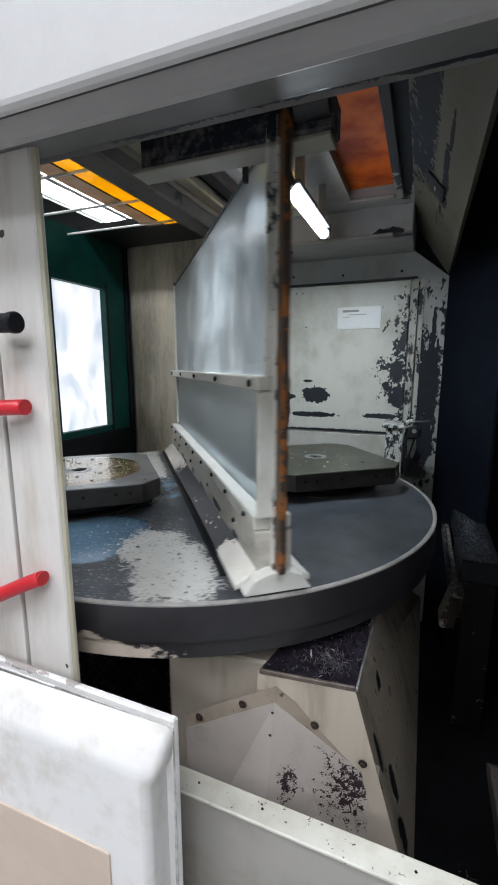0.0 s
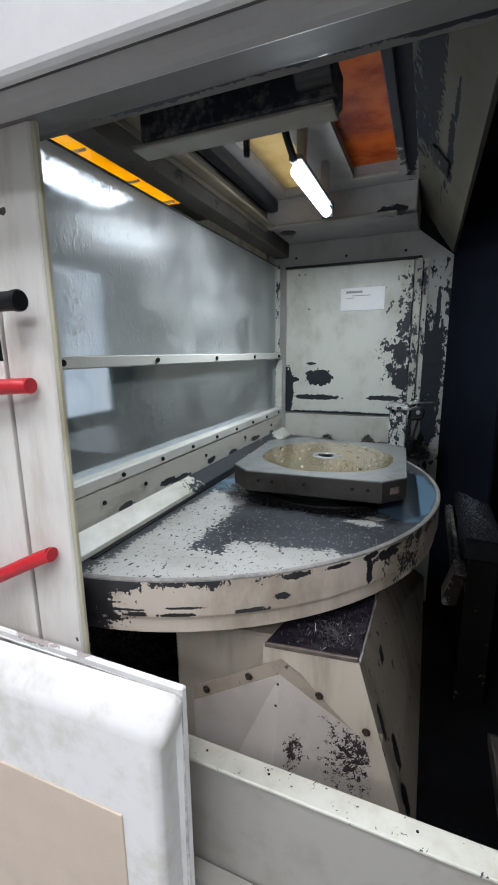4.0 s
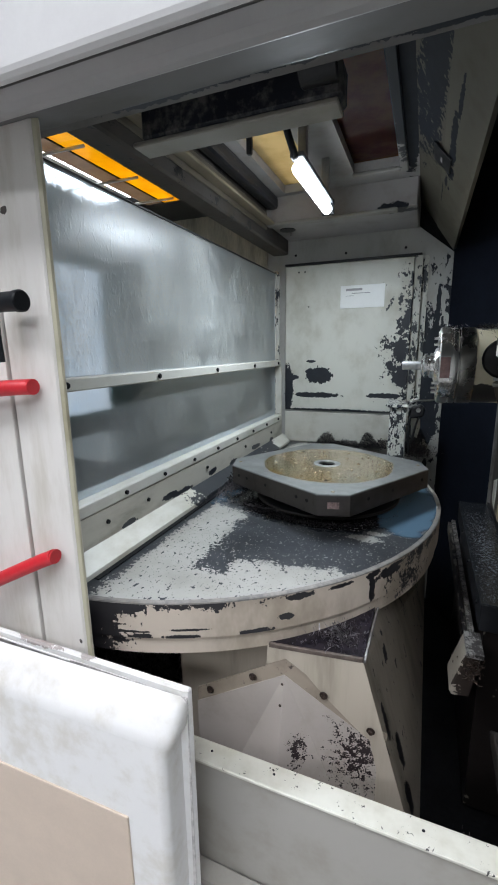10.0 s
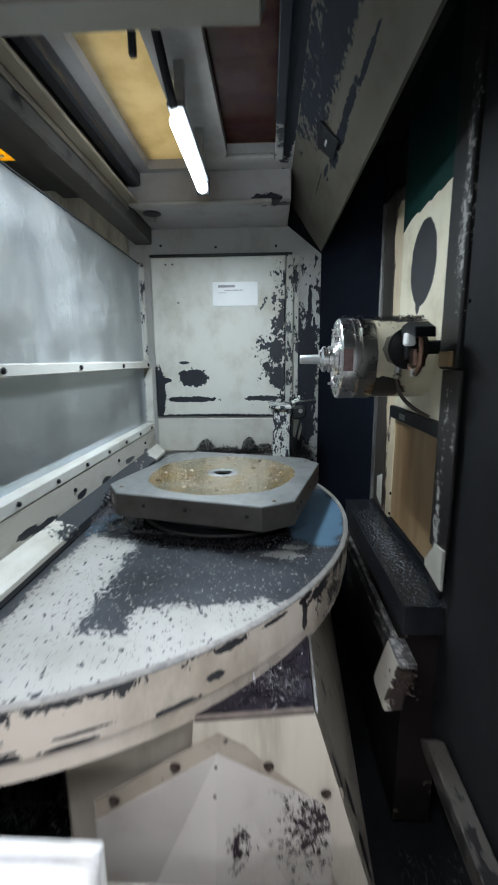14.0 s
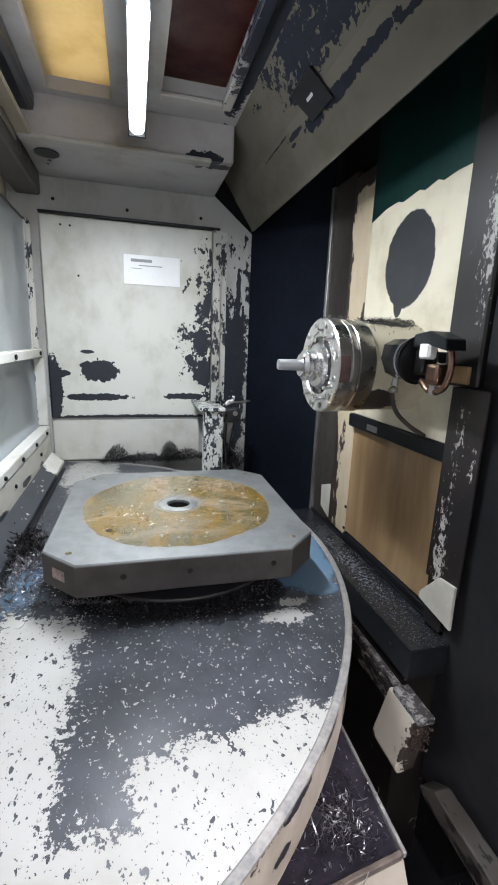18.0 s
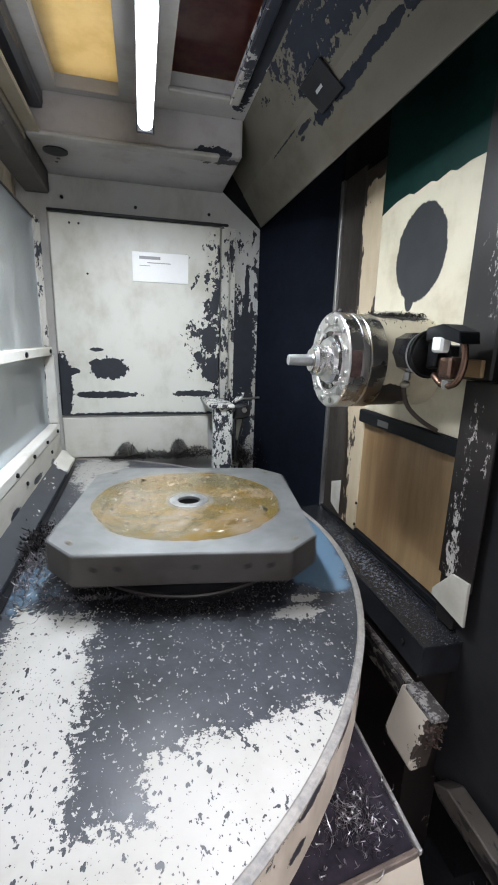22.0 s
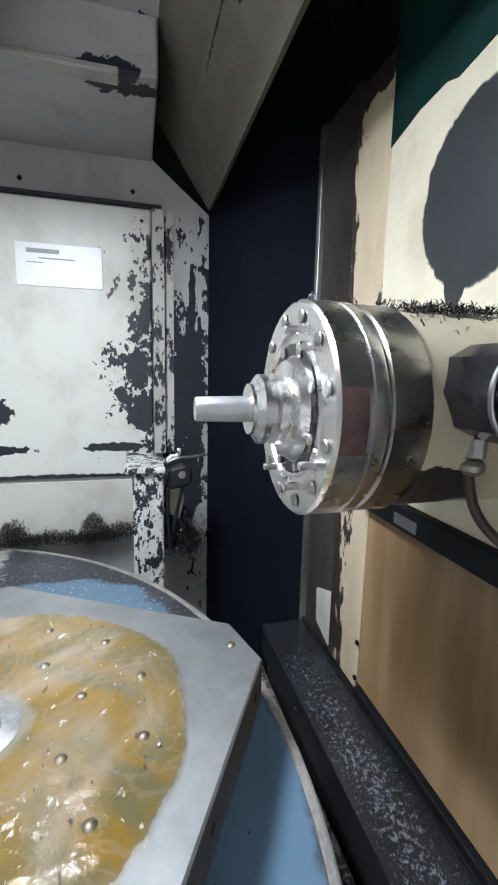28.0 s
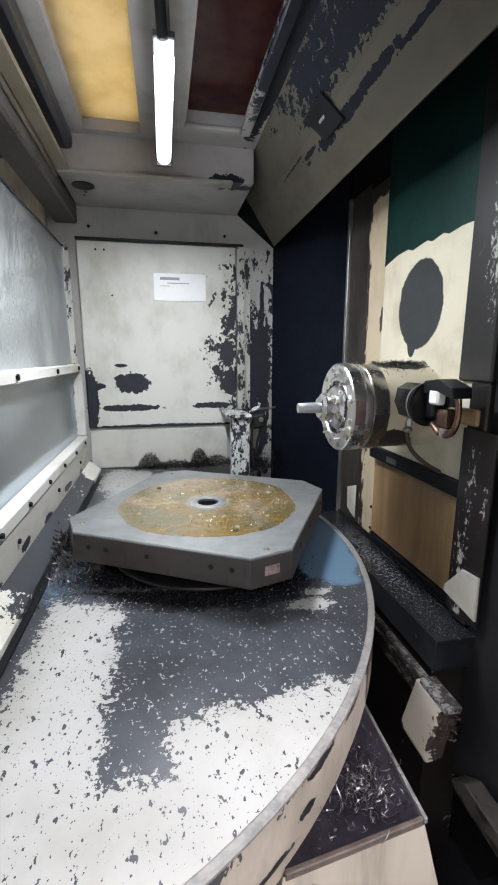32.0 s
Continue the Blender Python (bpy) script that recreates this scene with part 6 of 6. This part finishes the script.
# dark chips added where the pallet's shadow falls, to deepen it
swarf("ring_shadow_swarf", lambda r: (lambda a, d: (PX + d * math.cos(a), PY + d * math.sin(a), 1.067 + abs(r.gauss(0, 0.003))))(radians(r.gauss(-100, 32)), 0.238 + abs(r.gauss(0, 0.014))), 900, 0.009, M_SWARF_DARK, "oily chips round the clamp ring, deepening the pallet's shadow", 17, ch, 4.0, 0.3)
swarf("chip_tangle", lambda r: (-0.605 + r.gauss(0, 0.020), 1.365 + r.gauss(0, 0.034), 1.070 + abs(r.gauss(0, 0.010))), 420, 0.028, M_SWARF_DARK, "tangle of black oily chips on the disc beside the partition", 18, None, 5.0, 0.14)
swarf("disc_chips", lambda r: (-0.590 + r.gauss(0, 0.020), 1.30 + r.gauss(0, 0.08), 1.072 + abs(r.gauss(0, 0.006))), 620, 0.022, M_SWARF, "dark oily steel chips on the disc beside the partition", 6, bent=4.5, wide=0.10)


# ---- what moves ----
def motions():
    turn = [(0.0, -51.5), (0.2, -44), (0.4, -33.5), (0.6, -21.5), (0.8, -9.5), (1.0, 1.5), (1.2, 11), (1.4, 20), (1.6, 28), (1.8, 38), (2.0, 48.5), (2.2, 58), (2.4, 69), (2.6, 76.5), (2.8, 81.5), (3.0, 84.5), (3.25, 87.3), (3.5, 89), (4.0, 90), (32.0, 90)]
    lift = [(0.0, 0.045), (5.45, 0.045), (5.75, 0.036), (6.0, 0.027), (6.25, 0.016), (6.5, 0.006), (6.75, 0.001), (7.0, 0.0), (32.0, 0.0)]
    rest = [(0.0, 0.032), (5.3, 0.032), (5.6, 0.022), (5.9, 0.010), (6.1, 0.003), (6.3, 0.0), (32.0, 0.0)]

    def at(rows, t):
        return next((p + (q - p) * (t - a) / (b - a) for (a, p), (b, q) in zip(rows, rows[1:]) if a <= t <= b), rows[-1][1])

    walk(ch, [(t, pose(CX, CY, 0.9 + at(lift, t), 0, 0, at(turn, t) - 90)) for t in sorted({r[0] for r in turn + lift})])
    index = [(0, 3), (7.62, 3), (7.7, -1), (7.8, -12), (7.9, -24), (8.0, -30), (12.6, -30), (12.7, -46), (12.8, -86), (12.9, -97), (13.05, -103), (13.2, -105), (16.0, -105), (16.5, -91), (18.72, -91), (18.85, -100), (19.0, -128), (19.1, -148), (19.2, -162), (19.35, -166), (21.8, -166), (21.9, -172), (22.0, -188), (22.1, -206), (22.2, -222), (22.3, -236), (22.42, -239), (25.03, -239), (25.1, -252), (25.2, -271), (25.3, -277), (25.42, -278), (26.9, -278), (27.2, -320), (27.5, -362), (27.8, -389), (32.0, -389)]
    rows = []
    for p, px, py, sequence in ((pallet_work, PX - CX, PY - CY, index), (pallet_load, CX - PX, CY - PY, [(0, 180), (32.0, 180)])):
        times = sorted({t for t, _ in sequence + rest} | {0.1 * k for k in range(41)})
        rows = []
        for t in times:
            s = at(sequence, t)
            c = radians(at(turn, t) - 90)
            rows.append((t, pose(CX + px * math.cos(c) - py * math.sin(c), CY + px * math.sin(c) + py * math.cos(c), PZ + at(rest, t), 0, 0, s + math.degrees(c))))
        walk(p, rows)
    home = Vector((0.4, 1.4, 0.3))
    walk(col, [(t, pose(home.x + dx, home.y + dy, home.z)) for t, dx, dy in ((0.0, 0.36, 0.40), (7.9, 0.36, 0.40), (8.2, 0.36, 0.31), (8.5, 0.36, 0.14), (8.75, 0.36, 0.02), (8.9, 0.36, 0.0), (9.35, 0.36, 0.0), (9.5, 0.20, 0.0), (9.6, 0.10, 0.0), (9.7, 0.045, 0.0), (9.8, 0.018, 0.0), (9.95, 0.0, 0.0), (32.0, 0.0, 0.0))])
    slide = ((0.0, 0.40), (7.9, 0.40), (8.2, 0.31), (8.5, 0.14), (8.75, 0.02), (8.9, 0.0), (32.0, 0.0))
    walk(bed, [(t, pose(0.2, 1.3 + dy, 0.3)) for t, dy in slide])
    walk(fine_chips, [(t, pose(0, dy, 0)) for t, dy in slide])
    walk(head, [(t, pose(0, 0, dz)) for t, dz in ((0.0, 0.0), (30.78, 0.0), (30.88, -0.02), (30.95, -0.055), (31.03, -0.084), (31.15, -0.092), (32.0, -0.092))])


motions()
